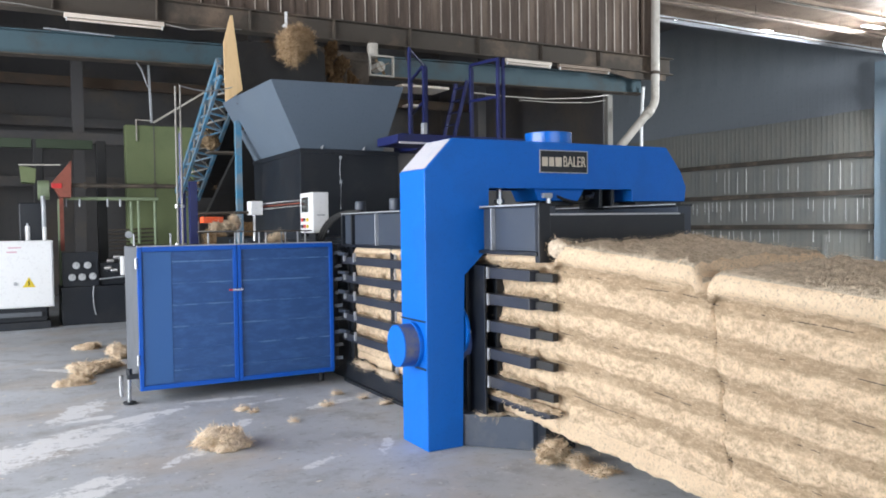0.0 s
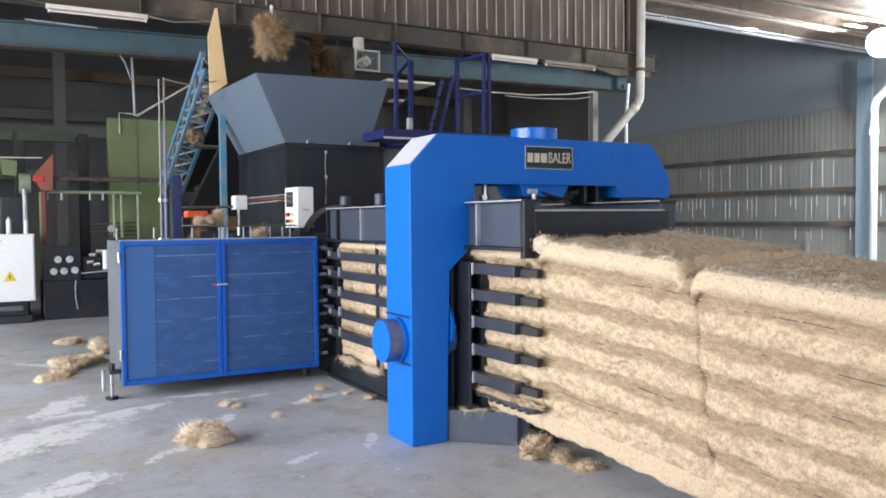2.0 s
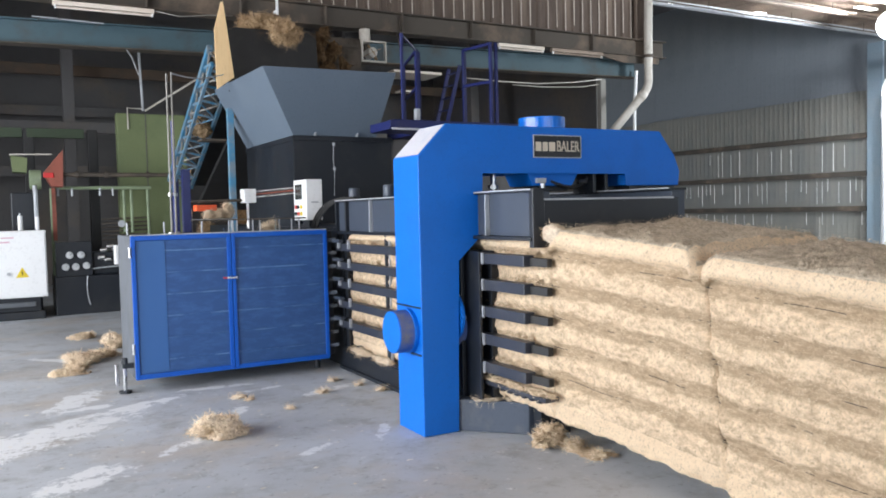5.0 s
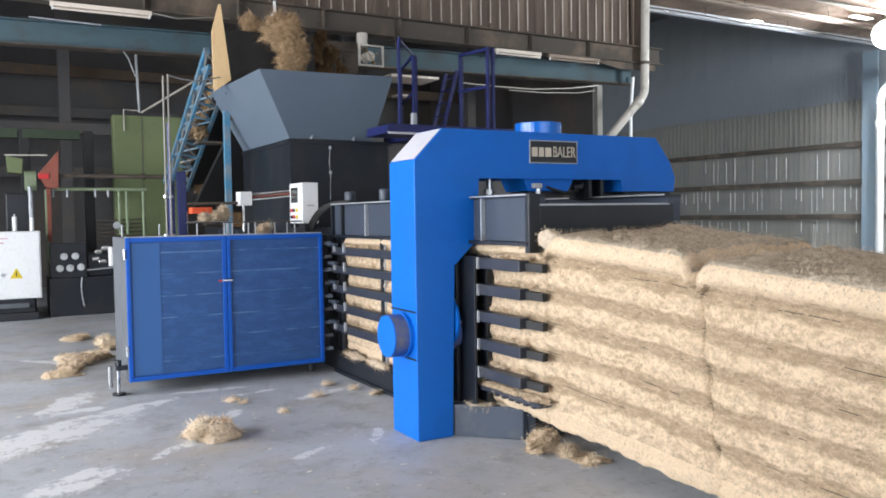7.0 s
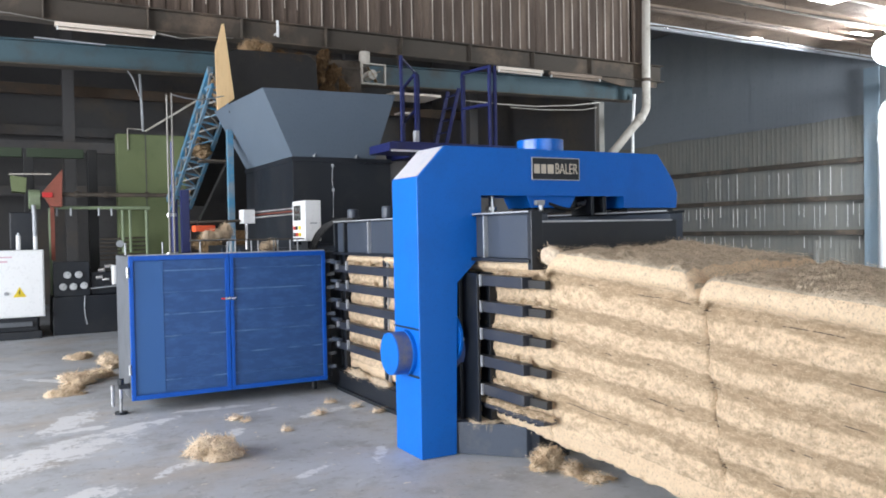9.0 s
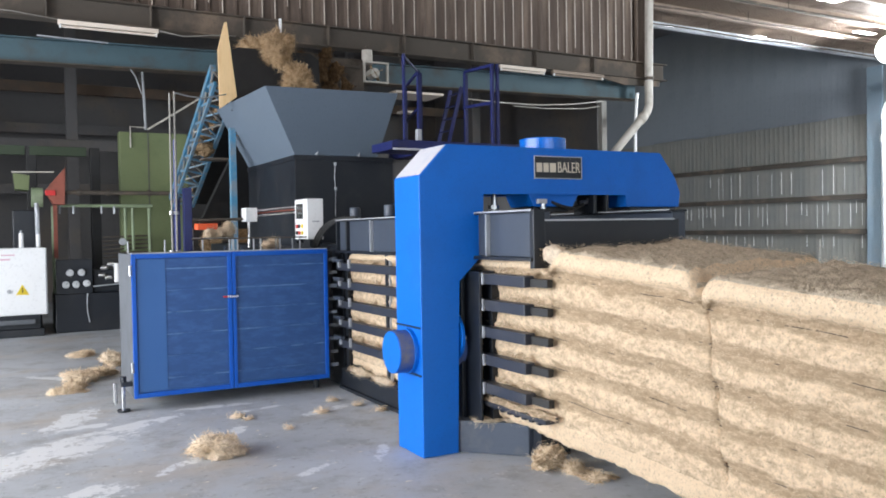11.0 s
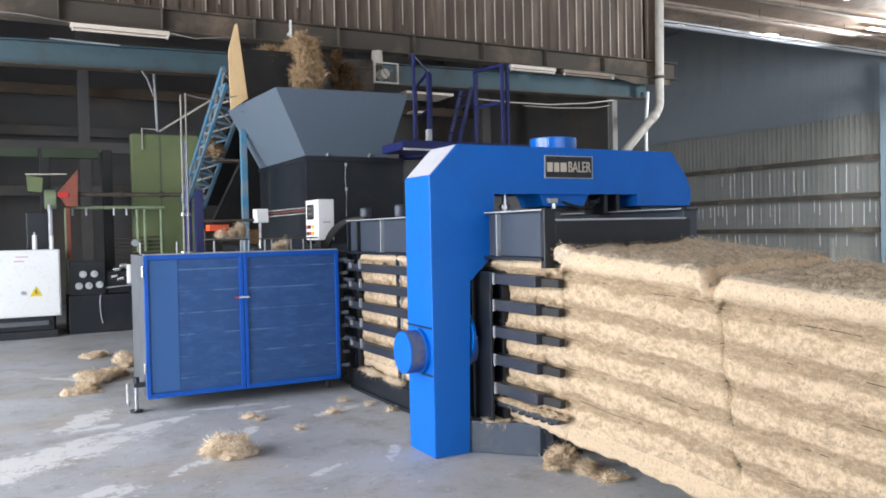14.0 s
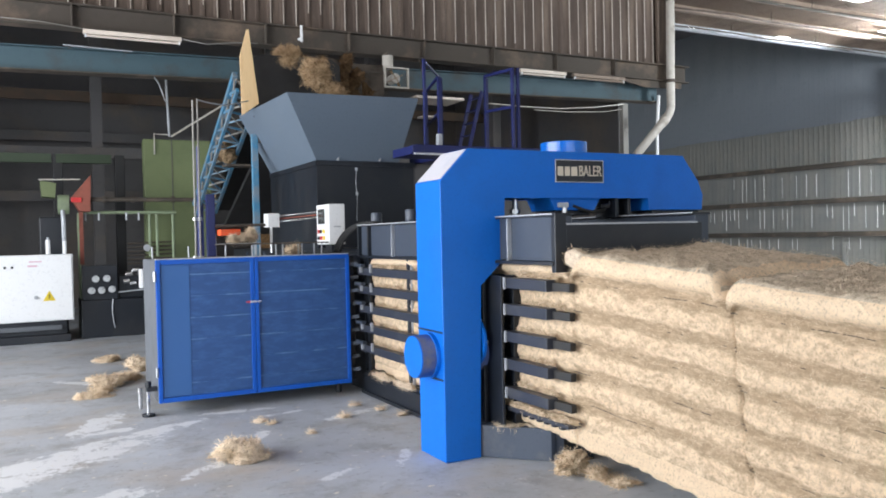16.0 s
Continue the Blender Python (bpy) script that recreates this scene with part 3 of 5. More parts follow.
def tube_lamps():
    for x0, x1, z, enamel in ((0.72, 2.0, 4.395, TUBE), (7.72, 8.70, 4.395, TUBE), (8.87, 10.06, 4.395, DULLTUBE)):
        f = thing("tube_lamp", ((x0 + x1) / 2, 11.8, z), "unlit fluorescent tube lamp in a dusty white batten", "lamp", "tube lamps")
        part("batten", box(x0, x1, 11.78, 11.86, z - 0.01, z + 0.05, 0.006), enamel, f)
        part("tube", rod((x0 + 0.03, 11.81, z - 0.035), (x1 - 0.03, 11.81, z - 0.035), 0.016), enamel, f)
        for x in (x0 + 0.02, x1 - 0.04):
            part("socket", box(x, x + 0.02, 11.79, 11.83, z - 0.055, z, 0.003), WHITE, f)
    for pts in ([(1.98, 11.8, 4.43), (2.35, 11.8, 4.38), (2.75, 11.8, 4.44), (3.1, 11.84, 4.47)], [(-1.5, 11.84, 4.52), (0.2, 11.83, 4.50), (0.75, 11.8, 4.44)]):
        w = thing("lamp_cable", pts[0], "dusty grey cable sagging below the girder", "cable", "lamp cables")
        part("cable", bent(pts, 0.008, 6), POST, w, smooth=True)
    w = thing("slack_wire", (9.1, 12.6, 3.95), "pale slack wires strung under the girder to the column", "wire")
    part("wire", bent([(7.5, 12.6, 3.95), (8.3, 12.6, 3.93), (9.1, 12.6, 3.935), (10.0, 12.6, 4.01), (10.7, 12.6, 4.11)], 0.012, 6), CREAM, w, smooth=True)
    part("wire", bent([(8.6, 12.7, 3.90), (9.4, 12.7, 3.90), (10.3, 12.7, 3.95), (10.7, 12.66, 4.02)], 0.009, 6), CREAM, w, smooth=True)
    c = thing("hanging_conduit", (1.3, 12.6, 4.25), "thin pale conduit strung below the girder", "pipe")
    part("conduit", rod((0.5, 12.6, 4.39), (1.43, 12.6, 4.37), 0.012), SILVER, c)
    for x in (0.6, 1.4):
        part("hanger", rod((x, 12.6, 4.38), (x, 13.25, 4.475), 0.005, 6), OLDSTEEL, c)


# ---- the baler ----
def arch():
    a = thing("press_arch", (2.6, 4.98, 0), "bright blue painted steel arch of the baler straddling the press chamber", "machine frame")
    outline = [(2.47, 0), (2.745, 0), (2.765, 1.20), (2.972, 1.375), (2.972, 1.81), (4.30, 1.81), (4.30, 1.712), (4.86, 1.712),
               (4.875, 1.83), (4.82, 1.95), (4.66, 2.145), (2.69, 2.145), (2.47, 1.92)]
    part("body", prism(outline, 4.79, 5.18, 0.007), BLUE, a)
    film = box(0.008, 0.300, -0.182, 0.182, 0.0, 0.002, 0.0)
    film.transform(Matrix.Translation((2.472, 4.985, 1.9245)) @ pose(0, 0, 0, 0, -45.6, 0))
    part("dust_film", film, DUST, a, "pale dust settled on the sloping shoulder")
    part("rear_leg", prism([(4.36, 0), (4.84, 0), (4.85, 1.712), (4.36, 1.712)], 4.82, 5.15, 0.006), BLACK, a, "dark lower leg")
    mount = part("cylinder_mount", prism([(3.39, 1.812), (3.44, 1.715), (3.80, 1.715), (3.86, 1.812)], 4.83, 5.14, 0.006), BLUE, a)
    part("mount_plate", box(3.46, 3.78, 4.86, 5.11, 1.68, 1.713, 0.005), BLACK, mount)
    cyl = part("lift_cylinder", rod((3.65, 5.0, 1.9), (3.65, 5.0, 2.235), 0.178, 48, bevel=0.006), GLOSSBLUE, a, smooth=False)
    part("piston_rod", rod((3.62, 5.0, 1.45), (3.62, 5.0, 1.67), 0.035, 20), STEEL, cyl, "polished steel piston rod")
    part("cap_bolt", rod((3.65, 5.0, 2.235), (3.65, 5.0, 2.25), 0.03, 6), STEEL, cyl)
    tie = part("tie_rod", rod((3.21, 5.02, 1.36), (3.21, 5.02, 1.81), 0.02, 14), STEEL, a, "polished steel rod")
    part("nut", rod((3.21, 5.02, 1.70), (3.21, 5.02, 1.73), 0.04, 6), STEEL, tie)
    side = part("side_cylinder", rod((2.34, 4.985, 0.715), (2.86, 4.985, 0.715), 0.148, 40, bevel=0.005), DUSTYBLUE, a, "dust-filmed blue squeeze cylinder barrel")
    part("end_cap", rod((2.330, 4.985, 0.715), (2.3395, 4.985, 0.715), 0.146, 40, bevel=0.003), BLUE, side, "bright blue end cap")
    part("flange", rod((2.775, 4.95, 0.80), (2.80, 4.95, 0.80), 0.185, 32, bevel=0.004), BLUE, side)
    part("collar", rod((2.44, 4.985, 0.715), (2.475, 4.985, 0.715), 0.158, 40, bevel=0.003), BLUE, side)
    # thin black strips draw the shadow at the recess's top and bottom
    for z in (0.555, 0.882):
        part("recess_shadow", box(2.462, 2.4695, 4.80, 5.175, z, z + 0.012, 0.001), BLACK, side, "black strip standing in for the recess shadow")
    for k in range(6):
        an = k * math.pi / 3
        part("flange_bolt", rod((2.80, 4.95 + 0.16 * math.cos(an), 0.80 + 0.16 * math.sin(an)), (2.815, 4.95 + 0.16 * math.cos(an), 0.80 + 0.16 * math.sin(an)), 0.014, 6), STEEL, side)
    part("valve_block", box(3.46, 3.54, 4.80, 4.88, 1.735, 1.772, 0.004), SILVER, a, "pale valve block")
    part("valve_nut", rod((3.52, 4.83, 1.69), (3.52, 4.83, 1.735), 0.022, 6), STEEL, a)
    for x, z in ((3.95, 1.745), (4.02, 1.77)):
        part("hose_fitting", rod((x, 4.93, z), (x + 0.05, 4.90, z + 0.01), 0.018, 8), STEEL, a)
    part("hose", bent(arc((3.60, 4.84, 1.75), (3.8, 4.80, 1.66), (3.98, 4.92, 1.74)), 0.014, 8), RUBBER, a)
    for x in (4.02, 4.14):
        part("lug", box(x, x + 0.03, 4.85, 5.1, 1.66, 1.812, 0.004), BLACK, a)
    sign = thing("sign_plate", (3.63, 4.785, 2.0), "black name plate with pale lettering and a thin pale rim", "sign")
    part("plate", box(3.415, 3.848, 4.780, 4.7885, 1.922, 2.082, 0.002), BLACK, sign)
    for d in ((3.412, 3.851, 2.079, 2.086), (3.412, 3.851, 1.918, 1.925), (3.412, 3.418, 1.925, 2.079), (3.845, 3.851, 1.925, 2.079)):
        part("rim", box(d[0], d[1], 4.777, 4.787, d[2], d[3], 0.001), SILVER, sign)
    cu = bpy.data.curves.new("lettering", "FONT")
    cu.body, cu.size, cu.extrude, cu.align_x, cu.align_y = "BALER", 0.105, 0.002, "LEFT", "CENTER"
    tmp = bpy.data.objects.new("lettering_source", cu)
    me = bpy.data.meshes.new_from_object(tmp)
    bpy.data.objects.remove(tmp)
    xs = [v.co.x for v in me.vertices]
    x0, x1 = min(xs), max(xs)
    me.transform(Matrix.Translation((3.625, 4.777, 2.0)) @ pose(0, 0, 0, 90) @ Matrix.Diagonal((0.207 / (x1 - x0), 1.08, 1, 1)) @ Matrix.Translation((-x0, 0, 0)))
    link_mesh("lettering", me, LETTER, sign, "pale raised word")
    # the maker's mark as three plain shapes
    for x0, x1 in ((3.432, 3.482), (3.495, 3.540), (3.553, 3.608)):
        part("maker_mark", box(x0, x1, 4.777, 4.781, 1.966, 2.034, 0.002), LETTER, sign)


RAILS = (0.463, 0.658, 0.848, 1.034, 1.214)


def chamber():
    c = thing("press_chamber", (3.5, 5.7, 0), "dark slate steel press chamber with open side rails", "baler body")
    skid = part("skid", box(2.93, 4.25, 4.86, 7.45, 0.0, 0.19, 0.008), BLACK, c)
    part("skid_lip", box(2.905, 2.93, 4.9, 7.45, 0.0, 0.03, 0.003), BLACK, skid)
    part("chamber_floor", box(2.95, 4.22, 4.72, 7.45, 0.19, 0.215, 0.004), BLACK, c)
    for z in RAILS:
        r = part("side_rail", box(2.885, 2.965, 4.17, 7.42, z - 0.037, z + 0.036, 0.006), RAIL, c)
        part("rail_tip", bar((2.950, 4.17, z - 0.006), (2.962, 4.0, z - 0.008), 0.045, 0.052), RUBBER, r, "black tapered rail tip")
        part("rail_bracket", box(2.868, 2.884, 4.645, 4.66, z - 0.04, z + 0.04, 0.002), SILVER, r)
        part("far_rail", box(4.16, 4.23, 4.0, 7.42, z - 0.045, z + 0.04, 0.005), BLACK, c)
    for y, mat_, w in ((6.36, SILVER, 0.012), (6.42, BLACK, 0.05), (7.36, BLACK, 0.07), (5.45, BLACK, 0.08)):
        part("upright", box(2.967, 2.995, y - w / 2, y + w / 2, 0.2, 1.37, 0.003), mat_, c)
    for z in RAILS:
        for y in (7.05, 7.3):
            part("rail_clip", box(2.86, 2.884, y - 0.01, y + 0.01, z - 0.01, z + 0.075, 0.002), SILVER, c)
        part("rail_lug", box(2.84, 2.884, 7.22, 7.40, z + 0.045, z + 0.075, 0.003), SLATE, c)
    # hollow top beams with stiffened bays, near and far
    for x0, x1, yy in ((2.90, 3.06, ((4.12, 4.65), (4.65, 6.05), (6.05, 6.62), (6.62, 7.2), (7.2, 7.45))), (4.08, 4.24, ((4.12, 7.45),))):
        tb = part("top_beam", box(x0 + 0.035, x1, 4.12, 7.45, 1.37, 1.665, 0.004), SLATE, c)
        part("top_flange", box(x0, x1, 4.10, 7.45, 1.655, 1.672, 0.003), BLACK, tb)
        part("bottom_flange", box(x0 - 0.01, x1, 4.10, 7.45, 1.345, 1.368, 0.003), BLACK, tb)
        for y0, y1 in yy:
            part("web_stiffener", box(x0 + 0.002, x0 + 0.037, y1 - (0.010 if y1 in (4.65, 6.05, 6.62) else 0.03), y1 + 0.004, 1.368, 1.655, 0.002), SILVER if y1 in (4.65, 6.05, 6.62) else BLACK, tb)
        part("worn_edge", box(x0 - 0.003, x0 + 0.001, 4.11, 7.44, 1.664, 1.674, 0.001), SILVER, tb, "worn bright flange edge")
    f = part("end_frame", box(2.905, 2.992, 4.085, 4.13, 1.30, 1.675, 0.005), BLACK, c)
    part("end_beam", box(2.992, 4.15, 4.09, 4.2, 1.30, 1.605, 0.006), BLACK, f)
    part("end_edge", box(2.992, 4.10, 4.082, 4.092, 1.598, 1.610, 0.002), SILVER, f)
    part("pressure_plate", box(3.07, 4.07, 4.2, 7.3, 1.40, 1.44, 0.005), BLACK, c)
    part("top_channel", box(3.10, 3.2, 4.3, 6.9, 1.44, 1.57, 0.005), BLACK, c)
    part("top_channel", box(3.85, 3.95, 4.3, 6.9, 1.44, 1.57, 0.005), BLACK, c)
    part("cross_beam", box(3.07, 4.07, 4.78, 5.2, 1.44, 1.58, 0.006), BLACK, c)
    # frame flange behind the arch's leg and the foot beside it
    part("frame_flange", box(2.83, 3.02, 4.87, 4.96, 0.22, 1.262, 0.006), BLACK, c)
    part("cover_plate", box(2.855, 2.876, 4.665, 4.90, 0.22, 1.262, 0.005), BLACK, c)
    part("frame_flange", box(2.95, 3.05, 4.66, 4.78, 0.22, 1.262, 0.006), BLACK, c)
    foot = part("foot_box", prism([(2.748, 4.815), (3.10, 4.45), (3.42, 4.44), (3.42, 4.86), (2.748, 4.86)], 0.0, 0.222, 0.006, "z"), FOOT, c, "dusty dark foot box")
    part("foot_block", box(3.13, 3.38, 4.35, 4.438, 0.0, 0.27, 0.006), BLACK, foot)
    sill = part("chamber_sill", box(2.905, 3.04, 3.99, 4.93, 0.335, 0.362, 0.004), RAIL, c, "coir-strewn sill under the rails")
    for k in range(7):
        y = 4.12 + 0.085 * k
        part("sill_tooth", box(2.955, 3.03, y, y + 0.04, 0.30, 0.334, 0.004), BLACK, sill)
    part("far_side", box(4.24, 4.27, 4.1, 7.45, 0.2, 1.37, 0.004), BLACK, c)


def rear_body():
    b = thing("baler_body", (3.6, 10.0, 0), "long dark slate baler body under the feed hopper", "baler body")
    part("body", box(2.97, 4.3, 7.46, 13.2, 0.0, 1.40, 0.01), BLACK, b)
    for y in (8.2, 9.2, 10.2, 11.2, 12.2):
        part("rib", box(2.945, 2.969, y, y + 0.06, 0.05, 1.36, 0.004), SLATE, b)
    part("deck", box(2.97, 4.3, 7.5, 8.94, 1.402, 1.43, 0.006), BLACK, b)
    part("side_bracket", box(2.80, 2.968, 7.55, 7.75, 1.28, 1.37, 0.006), SLATE, b)
    for y, x in ((7.30, 3.05), (6.45, 3.03)):
        cyl = part("bollard", rod((x, y, 1.673), (x, y, 1.79), 0.055, 20, bevel=0.02), SLATE, b, "rounded dark cap")
    # feed chute and hopper
    ch = thing("feed_hopper", (3.5, 9.9, 1.4), "grey sheet steel hopper flaring out above a dark chute", "hopper")
    for nm, d in (("chute_front", (3.0, 4.25, 8.95, 8.97)), ("chute_back", (3.0, 4.25, 10.93, 10.95)), ("chute_side", (3.0, 3.02, 8.972, 10.928)), ("chute_side", (4.23, 4.25, 8.972, 10.928))):
        part(nm, box(*d, 1.40, 2.44, 0.003), BLACK, ch)
    part("rim", box(2.985, 4.26, 8.935, 8.949, 2.40, 2.455, 0.003), BLACK, ch)
    part("rim", box(2.985, 2.999, 8.95, 10.95, 2.40, 2.455, 0.003), BLACK, ch)
    low = [(3.0, 8.95, 2.46), (4.05, 8.95, 2.46), (4.05, 10.93, 2.46), (3.0, 10.93, 2.46)]
    top = [(2.56, 8.60, 3.165), (4.17, 8.60, 3.19), (4.30, 10.85, 3.22), (2.56, 10.85, 3.22)]
    for i, nm in enumerate(("front_panel", "side_panel", "rear_panel", "side_panel")):
        j = (i + 1) % 4
        quad = [Vector(low[i]), Vector(low[j]), Vector(top[j]), Vector(top[i])]
        nrm = (quad[1] - quad[0]).cross(quad[3] - quad[0]).normalized()
        bm = bmesh.new()
        vs = [bm.verts.new(q) for q in quad] + [bm.verts.new(q - nrm * 0.008) for q in quad]
        for f in ((0, 1, 2, 3), (7, 6, 5, 4), (0, 4, 5, 1), (1, 5, 6, 2), (2, 6, 7, 3), (3, 7, 4, 0)):
            bm.faces.new([vs[k] for k in f])
        part(nm, bm, HOPPER, ch)
    for x in (3.25, 3.78):
        part("clamp", rod((x, 8.93, 2.46), (x + 0.02, 8.92, 2.50), 0.018, 8, r2=0.006), SILVER, ch)
    chain = bent([(3.49, 8.935, 2.38), (3.475, 8.935, 2.2), (3.49, 8.935, 2.05), (3.48, 8.935, 1.75)], 0.005, 6)
    ln = part("cable", chain, SILVER, ch, "thin pale cable")
    for z in (2.36, 2.07):
        part("switch", box(3.47, 3.50, 8.915, 8.934, z - 0.015, z + 0.02, 0.003), SILVER, ln)
    # brown sheet added beside the chute in place of the shade there
    part("shade_plate", box(4.252, 4.80, 8.96, 8.98, 1.43, 2.44, 0.004), INTERIOR, ch, "brown sheet standing in for the shade beside the chute")


def control_box():
    c = thing("control_box", (2.9, 8.2, 1.48), "white control box with display and buttons on the baler's side", "control panel")
    part("cabinet", box(2.80, 2.975, 7.99, 8.40, 1.48, 1.908, 0.008), WHITE, c)
    part("display", box(2.792, 2.801, 8.13, 8.34, 1.70, 1.86, 0.003), SCREEN, c)
    for i, (y, z, m) in enumerate(((8.32, 1.62, RED), (8.25, 1.62, SCREEN), (8.15, 1.62, YELLOW), (8.32, 1.55, SCREEN), (8.24, 1.55, RED), (8.15, 1.55, YELLOW))):
        part("button", rod((2.80, y, z), (2.785, y, z), 0.02, 12), m, c)
    part("label_bar", box(2.85, 2.93, 7.984, 7.991, 1.66, 1.675, 0.001), SILVER, c, "small grey label")
    part("bracket", box(2.86, 3.0, 8.1, 8.3, 1.405, 1.48, 0.004), BLACK, c)
    j = thing("junction_box", (2.35, 8.6, 1.7), "small white junction box on an arm of pipes", "electrical box")
    part("box", box(2.30, 2.43, 8.55, 8.72, 1.68, 1.83, 0.006), WHITE, j)
    part("lid", box(2.305, 2.425, 8.54, 8.549, 1.69, 1.82, 0.003), WHITE, j)
    for z in (1.74, 1.77, 1.80):
        part("arm_pipe", rod((2.43, 8.62, z), (2.86, 8.40, z + 0.04), 0.010, 10), STEEL if z != 1.77 else RUST, j)
    part("stand", rod((2.36, 8.65, 1.4), (2.36, 8.65, 1.68), 0.015), STEEL, j)
    for i in range(3):
        h = thing("hydraulic_hose", (2.9, 7.6, 1.4), "black rubber hydraulic hose looping over the body", "hose", "hydraulic hoses")
        o = i * 0.05
        line = arc((2.85, 8.0 - 1.4 * o, 1.39), (2.85, 7.78 - o, 1.68 - 0.6 * o), (2.95, 7.32, 1.69), 9) + [Vector((3.0, 7.15, 1.69))]
        part("hose", bent(line, 0.014, 8), RUBBER, h, smooth=True)
        part("fitting", rod(line[0], line[0] + Vector((0, 0, -0.03)), 0.02, 6), BLACK, h)


def guard():
    g = thing("wire_tier_guard", (1.88, 7.8, 0.1), "blue double-door guard of the wire tying unit beside the baler", "machine guard")
    part("left_side", box(0.976, 1.0, 7.425, 8.25, 0.12, 1.385, 0.005), DULLGREY, g, "dull grey end panel")
    part("right_side", box(2.76, 2.785, 7.425, 8.25, 0.12, 1.385, 0.005), BLACK, g)
    part("back", box(1.0, 2.76, 8.22, 8.25, 0.12, 1.385, 0.005), BLACK, g)
    part("lower_shelf", box(1.0, 2.76, 7.43, 8.22, 0.12, 0.15, 0.004), BLACK, g)
    top = part("top_rim", box(0.976, 2.785, 7.40, 7.44, 1.385, 1.398, 0.003), SILVER, g)
    for x0, x1, nm in ((0.978, 1.845, "left_door"), (1.850, 2.783, "right_door")):
        d = part(nm, box(x0 + 0.03, x1 - 0.03, 7.405, 7.42, 0.155, 1.35, 0.003), MESHBLUE, g, "dark blue mesh door panel")
        w = 0.034
        for q in ((x0, x0 + w, 0.12, 1.388), (x1 - w, x1, 0.12, 1.388), (x0 + w, x1 - w, 0.12, 0.162), (x0 + w, x1 - w, 1.346, 1.388)):
            part("door_frame", box(q[0], q[1], 7.385, 7.423, q[2], q[3], 0.004), BLUE_EDGE, d, "bright blue frame bar")
        for k in range(6):
            z = 0.27 + k * 0.195
            part("rib", box(max(x0 + w, 1.265 if x0 < 1.5 else 0) + 0.004, x1 - w - 0.004, 7.399, 7.406, z, z + 0.010, 0.001), BLUE_RIB, d)
        if x0 < 1.5:
            part("inner_strip", box(1.02, 1.262, 7.400, 7.406, 0.17, 1.34, 0.001), BLUE_STRIP, d, "smooth paler blue strip")
    part("latch", box(1.80, 1.90, 7.365, 7.384, 0.965, 0.985, 0.003), STEEL, g)
    part("latch_flag", box(1.765, 1.80, 7.37, 7.384, 0.968, 0.982, 0.002), RED, g)
    for z in (0.35, 1.2):
        part("hinge", rod((0.968, 7.39, z), (0.968, 7.39, z + 0.09), 0.013), STEEL, g)
    jack = part("jack_leg", rod((0.90, 7.50, 0.02), (0.90, 7.50, 0.30), 0.016), STEEL, g, "screw jack leg")
    part("jack_foot", rod((0.90, 7.50, 0.0), (0.90, 7.50, 0.02), 0.055, 16), BLACK, jack)
    part("jack_arm", box(0.88, 0.99, 7.47, 7.53, 0.22, 0.26, 0.004), BLACK, jack)
    part("jack_nut", rod((0.90, 7.50, 0.26), (0.90, 7.50, 0.31), 0.03, 6), BLACK, jack)
    part("spring", rod((0.84, 7.56, 0.06), (0.84, 7.56, 0.25), 0.018), STEEL, jack)
    part("far_leg", rod((2.72, 7.6, 0.0), (2.72, 7.6, 0.12), 0.03), BLACK, g)
    part("far_leg", rod((1.1, 8.1, 0.0), (1.1, 8.1, 0.12), 0.03), BLACK, g)
    for k in range(9):
        z = 0.24 + k * 0.13
        part("wire_guide", bar((2.79, 7.44, z), (2.88, 7.39, z + 0.01), 0.03, 0.035), BLACK if k % 2 else SLATE, g)
    part("guide_strip", box(2.79, 2.86, 7.46, 7.50, 0.14, 1.37, 0.004), BLACK, g)
    for x in (1.02, 1.35, 1.7, 1.96, 2.0, 2.04, 2.2, 2.27, 2.43, 2.47, 2.6, 2.68):
        part("stud", rod((x, 7.9, 1.385), (x, 7.9, 1.50), 0.008, 8), SILVER, g)
    part("stud_rail", box(1.6, 2.75, 7.88, 7.92, 1.50, 1.513, 0.002), OLDSTEEL, g)
    part("roof_plate", box(1.0, 2.76, 7.44, 8.22, 1.375, 1.384, 0.002), BLACK, g)
    for x, h in ((1.455, 2.93), (1.50, 2.95)):
        s = thing("tall_steel_pipe", (x, 8.1, 1.385), "thin upright steel pipe rising from the guard", "pipe", "upright pipes")
        part("pipe", rod((x, 8.1, 1.385), (x + 0.004, 8.1, h), 0.009, 10), POST, s)
        part("flange", rod((x, 8.1, 1.385), (x, 8.1, 1.40), 0.03, 10), STEEL, s)
        part("collar", rod((x, 8.1, 1.75), (x, 8.1, 1.78), 0.022, 10), STEEL, s)
    w = thing("overhead_wire", (1.7, 8.1, 2.9), "thin sagging wire from the upright pipes", "wire")
    part("wire", bent([(1.50, 8.1, 2.94), (1.65, 8.2, 2.93), (1.85, 8.4, 2.95), (2.6, 10.3, 3.35)], 0.007, 6), SILVER, w)
    u = thing("blue_upright", (1.65, 8.3, 1.385), "navy blue square steel upright", "post")
    part("post", box(1.60, 1.68, 8.25, 8.33, 1.386, 2.02, 0.005), NAVY, u)
    part("thin_post", rod((1.53, 8.28, 1.386), (1.53, 8.28, 2.5), 0.018), NAVY, u)
    t = thing("orange_tray", (1.9, 8.6, 1.5), "orange feeder tray with fibre lying on it", "tray")
    part("tray", box(1.80, 2.01, 8.58, 8.75, 1.60, 1.665, 0.005), ORANGE, t)
    for x in (1.76, 2.18):
        part("leg", rod((x, 8.66, 1.385), (x, 8.66, 1.62), 0.01), SILVER, t)
    part("shelf", box(1.72, 2.22, 8.55, 8.8, 1.50, 1.515, 0.003), SILVER, t)
